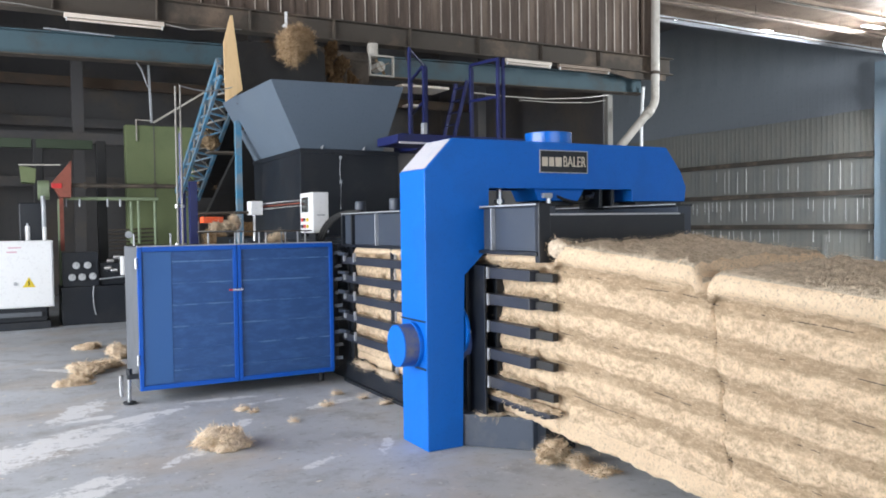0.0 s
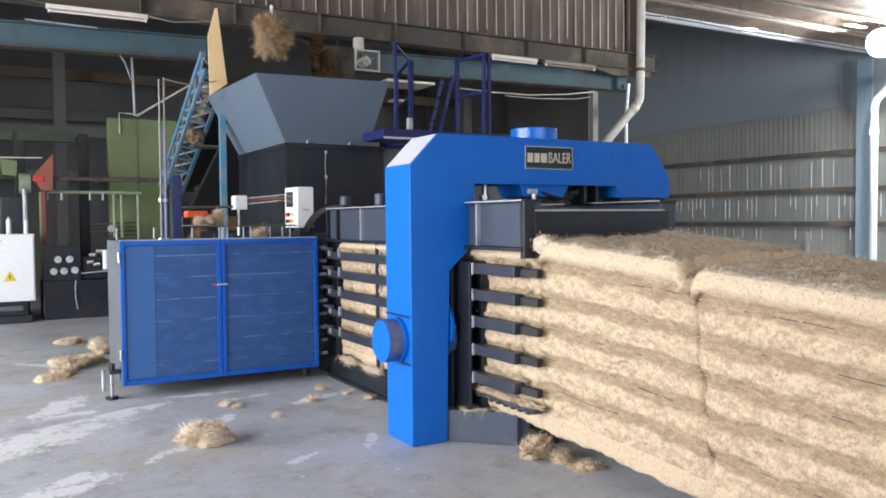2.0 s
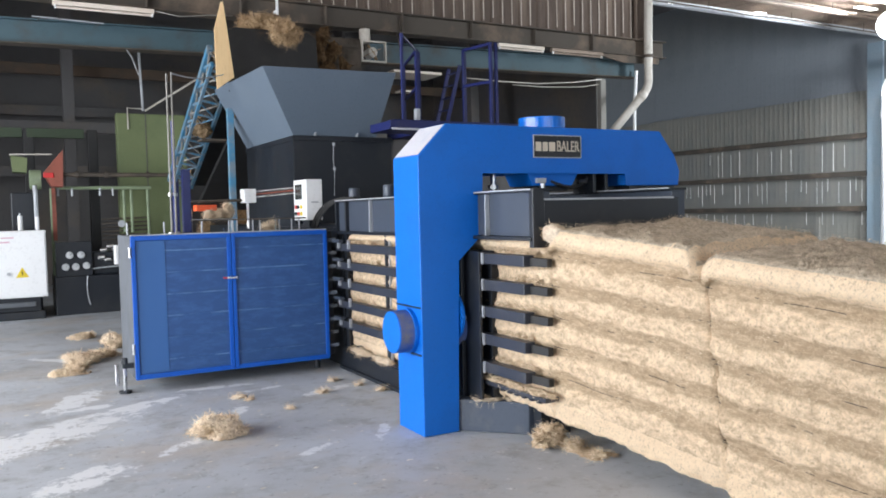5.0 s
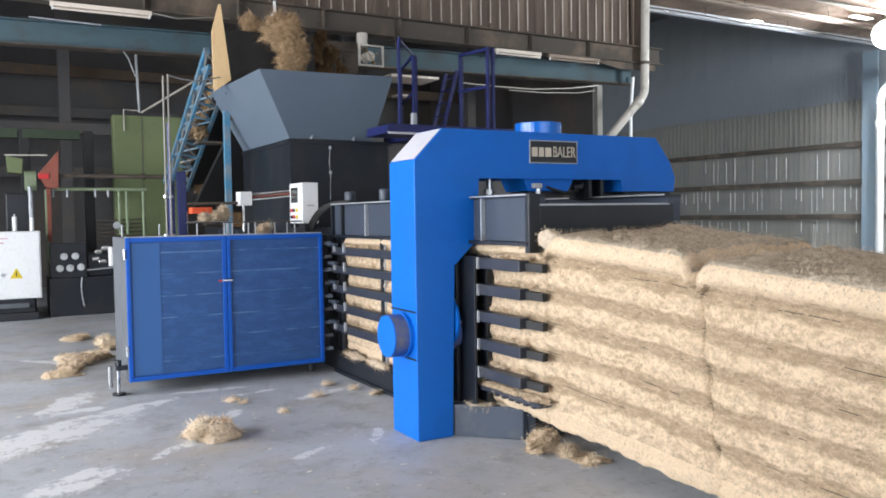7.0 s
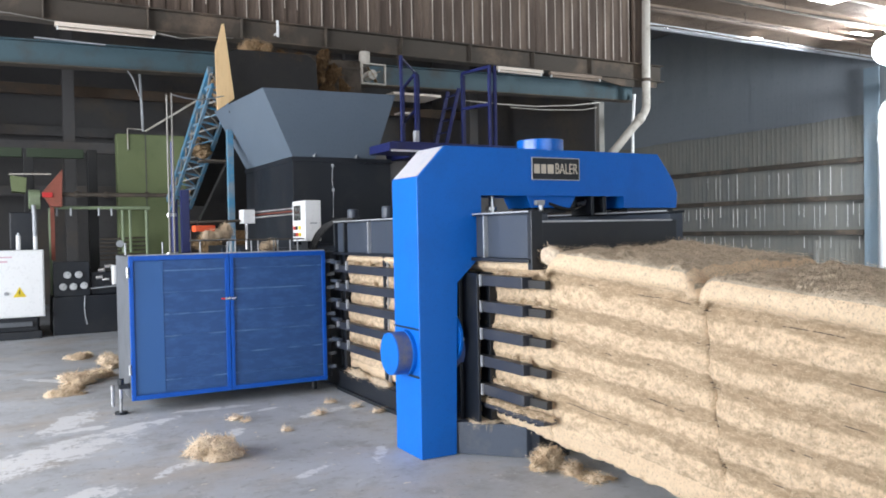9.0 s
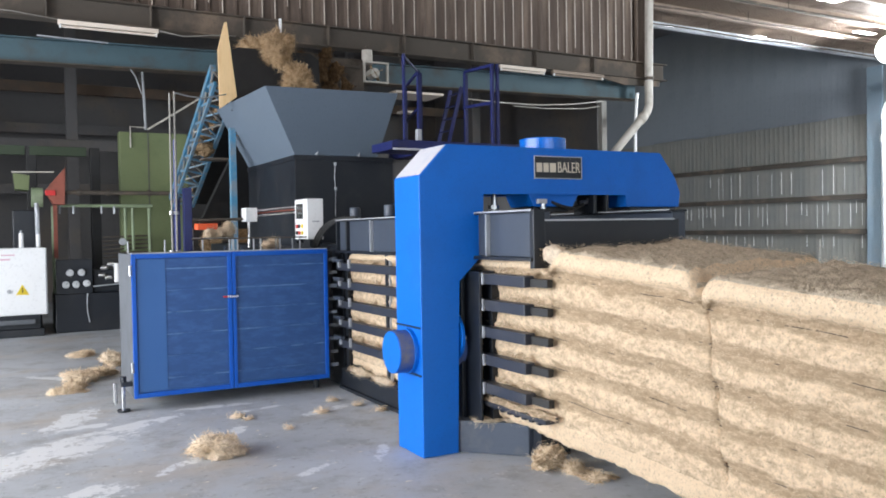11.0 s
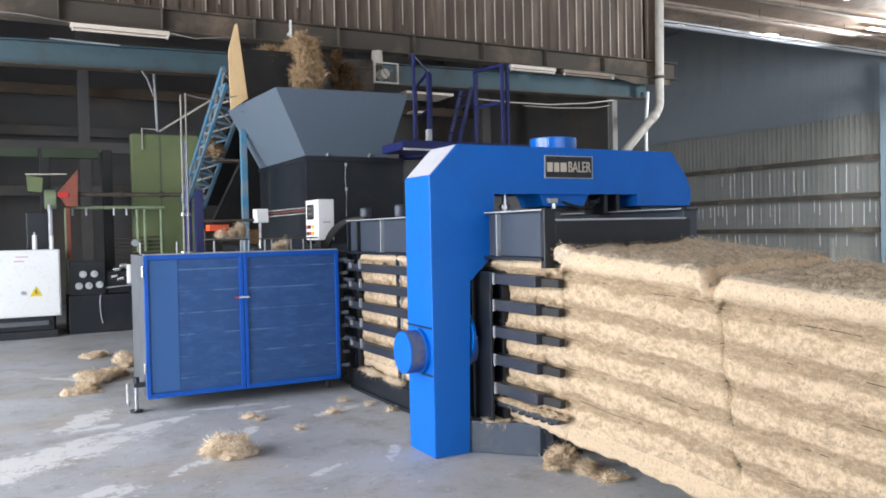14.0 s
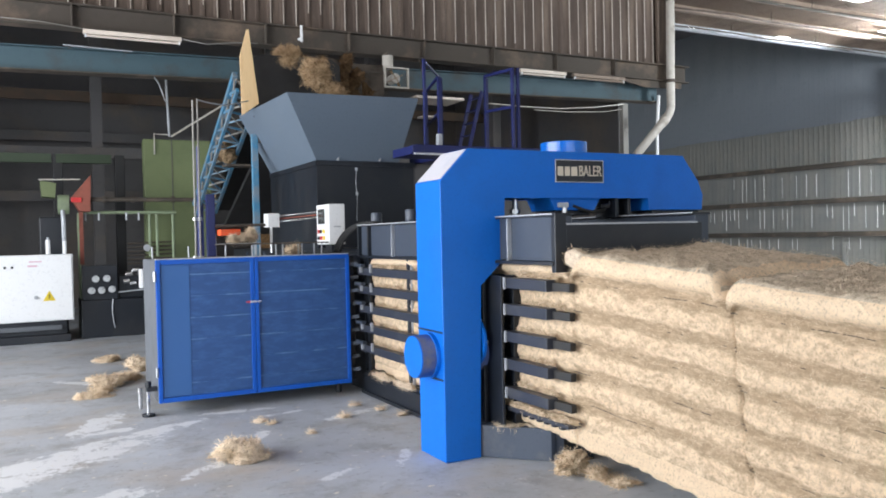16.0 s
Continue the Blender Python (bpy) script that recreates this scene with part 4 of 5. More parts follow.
    part("top_bar", rod((1.70, 8.66, 1.70), (2.3, 8.66, 1.71), 0.015), OLDSTEEL, t)


def platform():
    p = thing("service_platform", (4.8, 8.3, 1.43), "navy blue service platform with tubular railings beside the hopper", "platform")
    part("deck", box(3.80, 5.55, 7.9, 8.56, 2.462, 2.556, 0.006), NAVY, p)
    part("deck_edge", box(3.76, 4.95, 7.872, 7.898, 2.440, 2.462, 0.002), DUST, p, "worn pale deck edge")
    part("corner_block", box(3.73, 3.83, 7.86, 7.96, 2.464, 2.54, 0.006), NAVY, p)
    part("rear_deck", box(4.36, 5.55, 8.562, 9.3, 2.462, 2.55, 0.006), NAVY, p)
    for x, y in ((4.45, 7.92), (5.45, 7.92), (4.45, 9.22), (5.45, 9.22)):
        part("leg", box(x, x + 0.07, y, y + 0.05, 0.0 if x > 5 else 1.435, 2.46, 0.004), NAVY, p)
    # railing posts, near and far
    for x, y, h, r in ((3.93, 7.95, 3.505, 0.015), (5.085, 7.95, 3.495, 0.018), (5.165, 7.96, 3.50, 0.018), (5.10, 8.6, 3.52, 0.017), (5.15, 8.64, 3.5, 0.012),
                       (4.445, 8.6, 3.485, 0.018), (4.50, 8.64, 3.47, 0.014), (4.60, 9.25, 3.42, 0.014)):
        part("railing_post", box(x - r, x + r, y - r, y + r, 2.55, h, 0.004), NAVY, p)
    for z in (3.50, 3.06):
        part("railing_bar", bar((5.10, 8.6, z + 0.02), (5.085, 7.95, z - 0.02), 0.035, 0.035), NAVY, p)
        part("railing_bar", bar((4.445, 8.6, z - 0.03), (4.60, 9.25, z - 0.09), 0.03, 0.03), NAVY, p)
    part("railing_bar", bar((3.93, 7.95, 3.49), (4.445, 8.6, 3.47), 0.02, 0.02), NAVY, p)
    for y in (8.82, 9.1):
        part("stair_string", bar((4.95, y, 2.55), (5.18, y, 3.38), 0.02, 0.05), NAVY, p)
    for k in range(5):
        part("tread", bar((4.98 + 0.045 * k, 8.82, 2.66 + 0.16 * k), (4.98 + 0.045 * k, 9.1, 2.66 + 0.16 * k), 0.05, 0.012), NAVY, p)
    part("toe_board", box(4.4, 5.5, 9.28, 9.295, 2.55, 2.68, 0.003), NAVY, p)
    part("bottle_bracket", box(4.27, 4.33, 8.3, 8.36, 2.557, 2.74, 0.01), SILVER, p, "pale bracket on the deck")
    fan = thing("caged_fan", (5.18, 11.5, 4.0), "dusty wall fan in a wire cage under a pale duct", "fan")
    part("duct", rod((5.10, 11.6, 4.19), (5.10, 11.6, 4.4), 0.085, 16), CREAM, fan)
    for d in ((4.98, 5.40, 4.18, 4.205), (4.98, 5.40, 3.875, 3.90), (4.98, 5.005, 3.90, 4.18), (5.375, 5.40, 3.90, 4.18)):
        part("cage_bar", box(d[0], d[1], 11.45, 11.5, d[2], d[3], 0.003), CREAM, fan)
    part("motor", rod((5.19, 11.5, 4.04), (5.19, 11.7, 4.04), 0.08, 16, bevel=0.01), CREAM, fan)
    for k in range(4):
        an = k * math.pi / 2 + 0.5
        part("blade", bar((5.19, 11.52, 4.04), (5.19 + 0.15 * math.cos(an), 11.53, 4.04 + 0.13 * math.sin(an)), 0.07, 0.008), BROWN_COIR, fan, "dust-caked blade")
    part("bracket", box(5.15, 5.23, 11.7, 11.95, 4.0, 4.5, 0.004), OLDSTEEL, fan)
    s = thing("ceiling_panel_lamp", (5.6, 11.0, 3.6), "dull yellowish panel lamp hung behind the platform", "lamp")
    part("panel", box(5.45, 6.3, 11.3, 11.9, 3.72, 3.76, 0.004), TUBE, s)
    part("hanger", rod((5.8, 11.6, 3.76), (5.8, 11.9, 4.47), 0.008), OLDSTEEL, s)
    part("lower_panel", box(5.55, 5.8, 11.3, 11.5, 3.42, 3.45, 0.004), TUBE, s)


def conveyor():
    c = thing("incline_conveyor", (3.1, 12.3, 0), "light blue lattice conveyor rising to the hopper", "conveyor")
    foot, head = Vector((2.46, 13.7, 2.16)), Vector((2.41, 10.35, 3.68))
    d = head - foot
    up = Vector((0, 0.42, 0.9)) * 0.24
    for x in (0.0, 1.35):
        o = Vector((x, 0, 0))
        lat = part("lattice", bar(foot + o, head + o, 0.07, 0.08), SKYBLUE, c)
        part("lower_chord", bar(foot + o - up, head + o - up, 0.04, 0.05), SKYBLUE, lat)
        for k in range(8):
            a, b = foot + o + d * (k / 8), foot + o + d * ((k + 1) / 8)
            part("brace", bar(a, b - up, 0.025, 0.03), SKYBLUE, lat)
            part("brace", bar(a - up, b, 0.02, 0.03), POST, lat)
    # ladder of cross bracing under the belt
    for k in range(10):
        a, b = foot + d * (k / 10) - up * 0.3, foot + d * ((k + 1) / 10) - up * 0.3
        o = Vector((0.33, 0, -0.07))
        part("under_brace", bar(a, b + o, 0.03, 0.025), SKYBLUE if k % 2 else POST, c)
        part("under_brace", bar(a + o, b, 0.022, 0.02), POST if k % 2 else SKYBLUE, c)
        part("rung", bar(a, a + o, 0.03, 0.03), SKYBLUE, c)
    o = Vector((0.33, 0, -0.07))
    part("under_chord", bar(foot + o - up * 0.3, head + o - up * 0.3, 0.05, 0.06), SKYBLUE, c)
    part("belt", prism([(13.8, 2.16), (10.55, 3.90), (10.35, 3.90), (10.35, 3.84), (13.8, 2.06)], 2.78, 3.72, 0.0, "x"), RUBBER, c, "black conveyor belt")
    part("head_drum", rod((2.74, 10.42, 3.76), (3.76, 10.42, 3.76), 0.12, 24), RUBBER, c)
    part("head_cover", prism([(2.60, 3.12), (2.60, 3.88), (2.70, 3.93), (3.66, 3.94), (3.78, 3.86), (3.80, 3.12)], 10.20, 10.23, 0.004), RUBBER, c, "sooty black cover at the belt's head")
    part("under_tray", prism([(13.6, 1.72), (10.5, 3.0), (10.5, 2.94), (13.6, 1.64)], 2.85, 3.70, 0.0, "x"), RUBBER, c)
    part("drive_guard", box(3.84, 4.22, 10.5, 10.9, 3.30, 3.92, 0.02), CAKED, c, "dusty brown drive guard")
    part("side_shroud", prism([(3.30, 3.1), (3.30, 4.10), (3.9, 4.14), (4.3, 4.08), (4.74, 4.10), (4.76, 3.1)], 10.95, 10.98, 0.004), CAKED, c, "dust-caked brown side shroud")
    part("shroud_lip", box(3.30, 4.74, 10.93, 10.949, 3.96, 4.0, 0.004), OLDSTEEL, c)
    part("leg", box(2.655, 2.735, 10.55, 10.63, 0.0, 2.95, 0.005), SKYBLUE, c, "light blue square leg")
    part("leg", box(3.72, 3.82, 11.2, 11.3, 0.0, 3.2, 0.005), SKYBLUE, c)
    part("leg", box(2.46, 2.56, 13.5, 13.6, 0.0, 2.2, 0.005), NAVY, c)
    part("cross_tie", box(2.735, 3.72, 10.56, 10.62, 2.84, 2.90, 0.005), OLDSTEEL, c)
    part("dusty_shelf", box(2.50, 2.92, 11.4, 11.7, 2.60, 2.63, 0.004), OLDSTEEL, c)
    part("gusset", box(2.53, 2.60, 10.40, 10.55, 3.5, 4.02, 0.005), SKYBLUE, c)
    b = thing("plywood_baffle", (2.6, 10.2, 3.3), "tall pale plywood baffle leaning beside the conveyor head", "board")
    bm = prism([(2.395, 3.10), (2.385, 3.83), (2.475, 4.17), (2.505, 4.18), (2.545, 3.83), (2.612, 3.26)], 9.98, 10.0, 0.003)
    part("board", bm, WOOD, b)
    part("batten", box(2.44, 2.50, 10.002, 10.03, 3.3, 3.9, 0.003), WOOD, b)
    h = thing("white_hook", (3.77, 11.85, 4.55), "short pale hanger under the girder", "hanger")
    part("stem", box(3.755, 3.79, 11.80, 11.835, 4.55, 4.80, 0.004), WHITE, h)
    part("plate", box(3.76, 3.785, 11.835, 11.975, 4.60, 4.63, 0.003), WHITE, h)


# ---- the dark hall behind ----
def hall():
    cab = thing("switch_cabinet", (0.0, 14.2, 0), "white electrical cabinet with a yellow warning triangle on a dark plinth", "cabinet")
    part("body", box(-0.75, 0.605, 14.0, 14.45, 0.34, 1.385, 0.012), WHITE, cab)
    part("door", box(-0.73, 0.585, 13.985, 13.999, 0.36, 1.365, 0.006), WHITE, cab)
    part("plinth", box(-0.6, 0.5, 14.05, 14.4, 0.12, 0.339, 0.01), BLACK, cab)
    part("skid", box(-0.7, 0.55, 14.0, 14.4, 0.0, 0.119, 0.01), BLACK, cab)
    part("base_rail", box(-0.7, 0.42, 13.97, 14.03, 0.20, 0.27, 0.006), DULLGREY, cab)
    tri = part("warning_sign", prism([(0.165, 0.66), (0.345, 0.66), (0.255, 0.82)], 13.979, 13.984, 0.002), YELLOW, cab, "yellow warning triangle")
    part("bolt_mark", prism([(0.245, 0.68), (0.27, 0.725), (0.25, 0.73), (0.262, 0.785), (0.238, 0.735), (0.258, 0.73)], 13.974, 13.978, 0.0), BLACK, tri)
    part("label_bar", box(-0.02, 0.16, 13.979, 13.984, 1.27, 1.29, 0.001), PINK, cab, "faded red label")
    part("label_bar", box(-0.04, 0.10, 13.979, 13.984, 1.20, 1.225, 0.001), PINK, cab, "faded red label")
    part("lock", rod((0.07, 13.985, 0.72), (0.07, 13.965, 0.72), 0.03, 12), SILVER, cab)
    for i in range(2):
        part("lamp_stub", rod((-0.35 + i * 0.1, 13.985, 1.2), (-0.35 + i * 0.1, 13.97, 1.2), 0.02, 10), SCREEN, cab)
    for x, z1, r in ((0.26, 1.62, 0.035), (0.50, 1.60, 0.03)):
        g = thing("gas_cylinder", (x, 14.2, 1.386), "small pale cylinder standing on the cabinet", "cylinder", "small cylinders")
        part("cylinder", rod((x, 14.2, 1.386), (x, 14.2, z1), r, 14, bevel=0.012), WHITE, g)
        part("cap", rod((x, 14.2, z1), (x, 14.2, z1 + 0.04), 0.015, 10), SILVER, g)
    hp = thing("hydraulic_power_unit", (1.2, 14.4, 0), "black hydraulic power unit with five round gauges", "machine")
    part("tank", box(0.72, 1.75, 14.2, 15.1, 0.0, 0.62, 0.015), BLACK, hp)
    part("panel", box(0.74, 1.28, 14.22, 14.3, 0.62, 1.18, 0.01), BLACK, hp)
    part("pump_block", box(1.30, 1.70, 14.3, 14.8, 0.622, 1.0, 0.02), BLACK, hp)
    for x, z in ((0.945, 0.965), (1.115, 0.965), (0.88, 0.775), (1.03, 0.775), (1.19, 0.785)):
        ga = part("gauge", rod((x, 14.22, z), (x, 14.17, z), 0.058, 24, bevel=0.008), SILVER, hp, "round pressure gauge")
        part("gauge_face", rod((x, 14.169, z), (x, 14.165, z), 0.047, 24), GLASS, ga)
        part("needle", bar((x, 14.162, z), (x + 0.03, 14.162, z + 0.035), 0.004, 0.004, None, 0), SCREEN, ga)
    for k, (x, z) in enumerate(((1.42, 1.02), (1.52, 1.08), (1.60, 1.05), (1.48, 0.86), (1.38, 0.9))):
        part("valve", rod((x, 14.28, z), (x + 0.1, 14.25, z + 0.01), 0.035, 12, bevel=0.006), STEEL, hp)
    part("filter", rod((1.66, 14.22, 0.78), (1.66, 14.22, 1.10), 0.05, 16, bevel=0.012), WHITE, hp)
    part("drip_bar", rod((1.28, 14.2, 0.73), (1.72, 14.2, 0.76), 0.012), SILVER, hp)
    part("pipe", bent(arc((1.2, 14.18, 0.62), (1.16, 14.15, 0.4), (1.22, 14.18, 0.15)), 0.01, 8), SILVER, hp)
    # green machine frames deep in the hall
    gp = thing("green_press", (2.5, 15.3, 0), "tall faded green sheet metal press housing", "machine")
    part("housing", box(1.84, 3.0, 15.0, 15.25, 0.6, 3.38, 0.015), GREEN, gp)
    part("seam", box(2.31, 2.325, 14.992, 14.999, 0.8, 3.38, 0.001), INTERIOR, gp)
    part("base", box(1.8, 3.05, 15.0, 15.3, 0.0, 0.599, 0.01), BLACK, gp)
    part("hinge_pipe", bent([(2.02, 14.97, 3.1), (2.02, 14.97, 3.47), (2.3, 14.97, 3.46)], 0.012, 6), CREAM, gp)
    part("drop_pipe", rod((2.27, 14.9, 3.42), (2.22, 14.9, 4.9), 0.022), SILVER, gp)
    part("stay", rod((2.30, 14.9, 3.42), (3.4, 14.9, 4.15), 0.018), CREAM, gp)
    fr = thing("pale_green_frame", (1.5, 14.6, 0), "pale green pipe frame with valves over the power unit", "pipe frame")
    part("header_pipe", rod((0.78, 14.6, 2.065), (2.30, 14.6, 2.06), 0.028, 12), PALEGREEN, fr)
    for x, z in ((0.74, 0.0), (2.25, 0.0), (1.86, 1.3), (1.98, 1.3)):
        part("riser", rod((x, 14.65, z), (x, 14.65, 2.06), 0.024, 12), PALEGREEN, fr)
    for x in (0.84, 1.05, 1.48, 1.68):
        part("valve", rod((x, 14.58, 1.93), (x, 14.58, 2.06), 0.018, 10), SILVER, fr)
    for k in range(6):
        part("rack_bar", rod((1.5, 14.75, 1.18 + 0.07 * k), (2.3, 14.75, 1.20 + 0.07 * k), 0.014), OLDSTEEL, fr)
    part("hand_wheel", rod((1.8, 14.6, 1.45), (1.8, 14.57, 1.45), 0.06, 14), SILVER, fr)
    lp = thing("long_pipe", (1.9, 14.4, 2.3), "long dark shaft with couplings crossing the hall", "shaft")
    part("shaft", rod((0.85, 14.4, 2.275), (2.95, 14.4, 2.27), 0.035, 12), OLDSTEEL, lp)
    for x in (1.1, 1.55, 2.2, 2.6):
        part("coupling", rod((x, 14.4, 2.275), (x + 0.05, 14.4, 2.275), 0.055, 12), OLDSTEEL, lp)
    part("red_end", rod((2.74, 14.2, 2.285), (2.88, 14.2, 2.27), 0.04, 10), RED, lp)
    part("rope", rod((2.9, 14.3, 2.27), (3.9, 14.3, 2.30), 0.012, 6), CREAM, lp)
    ru = thing("rusty_funnel", (0.8, 14.5, 2.0), "rusty red sheet metal funnel", "funnel")
    part("cone", prism([(0.62, 2.30), (0.925, 2.68), (0.905, 2.07), (0.74, 2.08)], 14.3, 14.6, 0.006), RUST, ru)
    part("mouth", box(0.62, 0.77, 14.28, 14.3, 2.22, 2.30, 0.004), RED, ru)
    part("post", box(0.74, 0.80, 14.5, 14.56, 1.2, 2.07, 0.004), RUST, ru)
    gm = thing("green_carding_machine", (0.3, 15.2, 0), "faded green fibre cleaning machine in the shade", "machine")
    part("drum", rod((0.43, 14.6, 2.20), (0.60, 14.6, 2.20), 0.16, 24, bevel=0.01), PALEGREEN, gm)
    part("bin", prism([(0.18, 2.6), (0.42, 2.56), (0.40, 2.32), (0.20, 2.34)], 14.7, 15.2, 0.006), GREEN, gm)
    part("bin_rim", rod((0.16, 14.7, 2.615), (0.78, 14.7, 2.625), 0.012), CREAM, gm)
    part("lower_tank", box(0.15, 0.55, 14.75, 15.3, 0.0, 2.0, 0.02), BLACK, gm)
    for x0, x1, z, m in ((-2.6, 0.38, 2.98, DIMGREEN), (0.45, 1.36, 2.98, DIMGREEN), (-2.6, -0.5, 2.45, DIMGREEN)):
        part("green_beam", box(x0, x1, 15.6, 15.75, z, z + 0.16, 0.008), m, gm)
    for x in (-1.2, 0.40, 1.42):
        part("stanchion", box(x, x + 0.16, 15.62, 15.8, 0.0, 3.14, 0.01), RUBBER, gm)
    part("riser", bent([(0.50, 14.35, 1.3), (0.50, 14.35, 1.92), (0.49, 14.35, 2.1)], 0.035, 10), SILVER, gm)
    cz = thing("cable_drop", (1.8, 12.5, 3.9), "pair of thin cables dangling below the girder", "cable")
    part("cable", bent([(1.80, 13.15, 4.125), (1.82, 12.8, 3.95), (1.88, 12.6, 3.66), (1.91, 12.6, 3.68)], 0.012, 6), SILVER, cz)
    part("cable", bent([(1.84, 13.15, 4.125), (1.855, 12.8, 3.92), (1.875, 12.6, 3.70)], 0.010, 6), OLDSTEEL, cz)
    for i, (x, y) in enumerate(((4.9, 18.0), (7.6, 18.5), (9.8, 16.2), (-2.0, 17.5), (1.2, 18.0))):
        k = part("hall_column", box(x, x + 0.22, y, y + 0.2, 0, 7.9, 0.01), INTERIOR, None)
        tagged(k, "dark steel column in the old hall", "column", kind="structure")
    for i, (z, y) in enumerate(((3.3, 17.9), (4.6, 18.8), (2.5, 19.5), (3.9, 20.2))):
        k = part("hall_beam", box(-8.5, 11.3, y, y + 0.14, z, z + 0.22, 0.008), (INTERIOR, RUST_DIM, INTERIOR)[i % 3], None)
        tagged(k, "dark steel cross beam in the old hall", "beam", kind="structure")
    st = thing("dark_stack", (8.5, 16.0, 0), "dark stacked goods in the shade of the hall", "stack")
    part("crate", box(8.3, 10.8, 15.8, 17.5, 0.0, 2.6, 0.05), INTERIOR, st)
    part("crate", box(8.6, 10.2, 15.9, 17.3, 2.6, 3.1, 0.05), RUST_DIM, st)


# ---- coir ----
def lumpy(half, radius, step, bulge, seed, rough=0.012):
    """Rounded block of fibre: places, normals and quads; bulge(z) pushes the sides out."""
    hx, hy, hz = half
    verts, faces, index = [], [], {}

    def vid(p):
        k = tuple(round(c, 4) for c in p)
        if k not in index:
            index[k] = len(verts)
            verts.append(p)
        return index[k]

    def spread(h):
        n = max(2, int(round(2 * h / step)))
        return [-h + 2 * h * i / n for i in range(n + 1)]
    for ax in range(3):
        u, v = (ax + 1) % 3, (ax + 2) % 3
        us, vs = spread(half[u]), spread(half[v])
        for sgn in (-1, 1):
            for i in range(len(us) - 1):
                for j in range(len(vs) - 1):
                    q = []
                    for a, b in ((us[i], vs[j]), (us[i + 1], vs[j]), (us[i + 1], vs[j + 1]), (us[i], vs[j + 1])):
                        p = [0, 0, 0]
                        p[ax], p[u], p[v] = sgn * half[ax], a, b
                        q.append(vid(tuple(p)))
                    faces.append(q if sgn > 0 else q[::-1])
    out, nor = [], []
    off = Vector((seed * 3.7, seed * 1.3, seed * 7.1))
    for p in verts:
        p = Vector(p)
        q = Vector([max(-h + radius, min(h - radius, c)) for h, c in zip(half, p)])
        n = (p - q).normalized() if (p - q).length > 1e-9 else Vector((0, 0, 1))
        s = q + n * radius
        side = 1 - abs(n.z)
        disp = bulge(p.z) * side + rough * 1.8 * noise.noise((s + off) * 6) + 1.3 * rough * noise.noise((s + off) * 17) + 0.9 * rough * noise.noise((s + off) * 38)
        disp += rough * 1.3 * noise.noise(Vector((s.x * 1.4, s.y * 1.4, s.z * 2.2)) + off)
        out.append(s + n * disp)
        nor.append(n)
    return out, nor, faces


def bale(label, m, length, seed, fuzz, height=1.22, width=1.10, slip=(0.0, 0.0)):
    root = new("coir_bale")
    root.matrix_basis = m
    BASES[root] = Vector((0, 0, 0))
    tagged(root, label, "bale", "coir bales")
    half = (width / 2, length / 2, height / 2)
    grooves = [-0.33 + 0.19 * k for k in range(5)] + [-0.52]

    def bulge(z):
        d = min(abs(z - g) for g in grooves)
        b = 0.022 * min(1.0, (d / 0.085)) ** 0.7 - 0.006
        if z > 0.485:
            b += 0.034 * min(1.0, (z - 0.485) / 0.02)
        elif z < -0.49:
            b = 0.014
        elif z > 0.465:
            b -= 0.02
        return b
    def slid(p):
        """The flakes slip on one another: low ones go further along the floor than the top one."""
        e = max(0.0, min(1.0, (abs(p[1]) - half[1] + 0.10) / 0.10)) * max(0.0, min(1.0, (p[2] - 0.44) / 0.06))
        k = slip[0] + (slip[1] - slip[0]) * (half[1] - p[1]) / length
        return Vector((p[0], p[1] + k * (0.15 + 0.20 * (p[2] - half[2])) - math.copysign(0.03 * e, p[1]), p[2] - 0.075 * e * e))
    pts, nor, faces = lumpy(half, 0.034, 0.024, bulge, seed)
    pts = [slid(p) for p in pts]
    me = bpy.data.meshes.new("pressed_block")
    me.from_pydata([tuple(p) for p in pts], [], faces)
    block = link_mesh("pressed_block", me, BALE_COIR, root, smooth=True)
    me.materials.append(TOP_COIR)
    for f in me.polygons:
        if f.normal.z > 0.75 and f.center.z > height / 2 - 0.1:
            f.material_index = 1
    P, N = np.array(pts), np.array(nor)
    sides = (N[:, 2] < 0.6) & ((N[:, 0] < -0.4) | (np.abs(N[:, 1]) > 0.6))
    fibres("fuzz", P[sides], N[sides], fuzz // 2, 0.030, 0.0007, STRAW, block, seed, 0.8)
    tops = N[:, 2] > 0.6
    fibres("top_fuzz", P[tops], N[tops], fuzz // 2, 0.024, 0.0012, STRAW_TOP, block, seed + 50, 0.97)
    for k in range(5):
        z = -0.33 + 0.19 * k
        x0, y0 = half[0] - 0.004, half[1] - 0.004
        s = bmesh.new()
        line = []
        for i in range(13):
            y = -y0 + 2 * y0 * i / 12
            line.append((-x0 + 0.002 * math.sin(i * 2.1 + k), y, z + 0.004 * math.sin(i * 1.3 + seed + k)))
        for run in (line, [(-x0, -y0, z), (x0, -y0, z)], [(-x0, y0, z), (x0, y0, z)]):
            bent([slid(q) for q in run], 0.0022, 5, s)
        part("baling_wire", s, OLDSTEEL, root, "thin dark baling wire")
    return root


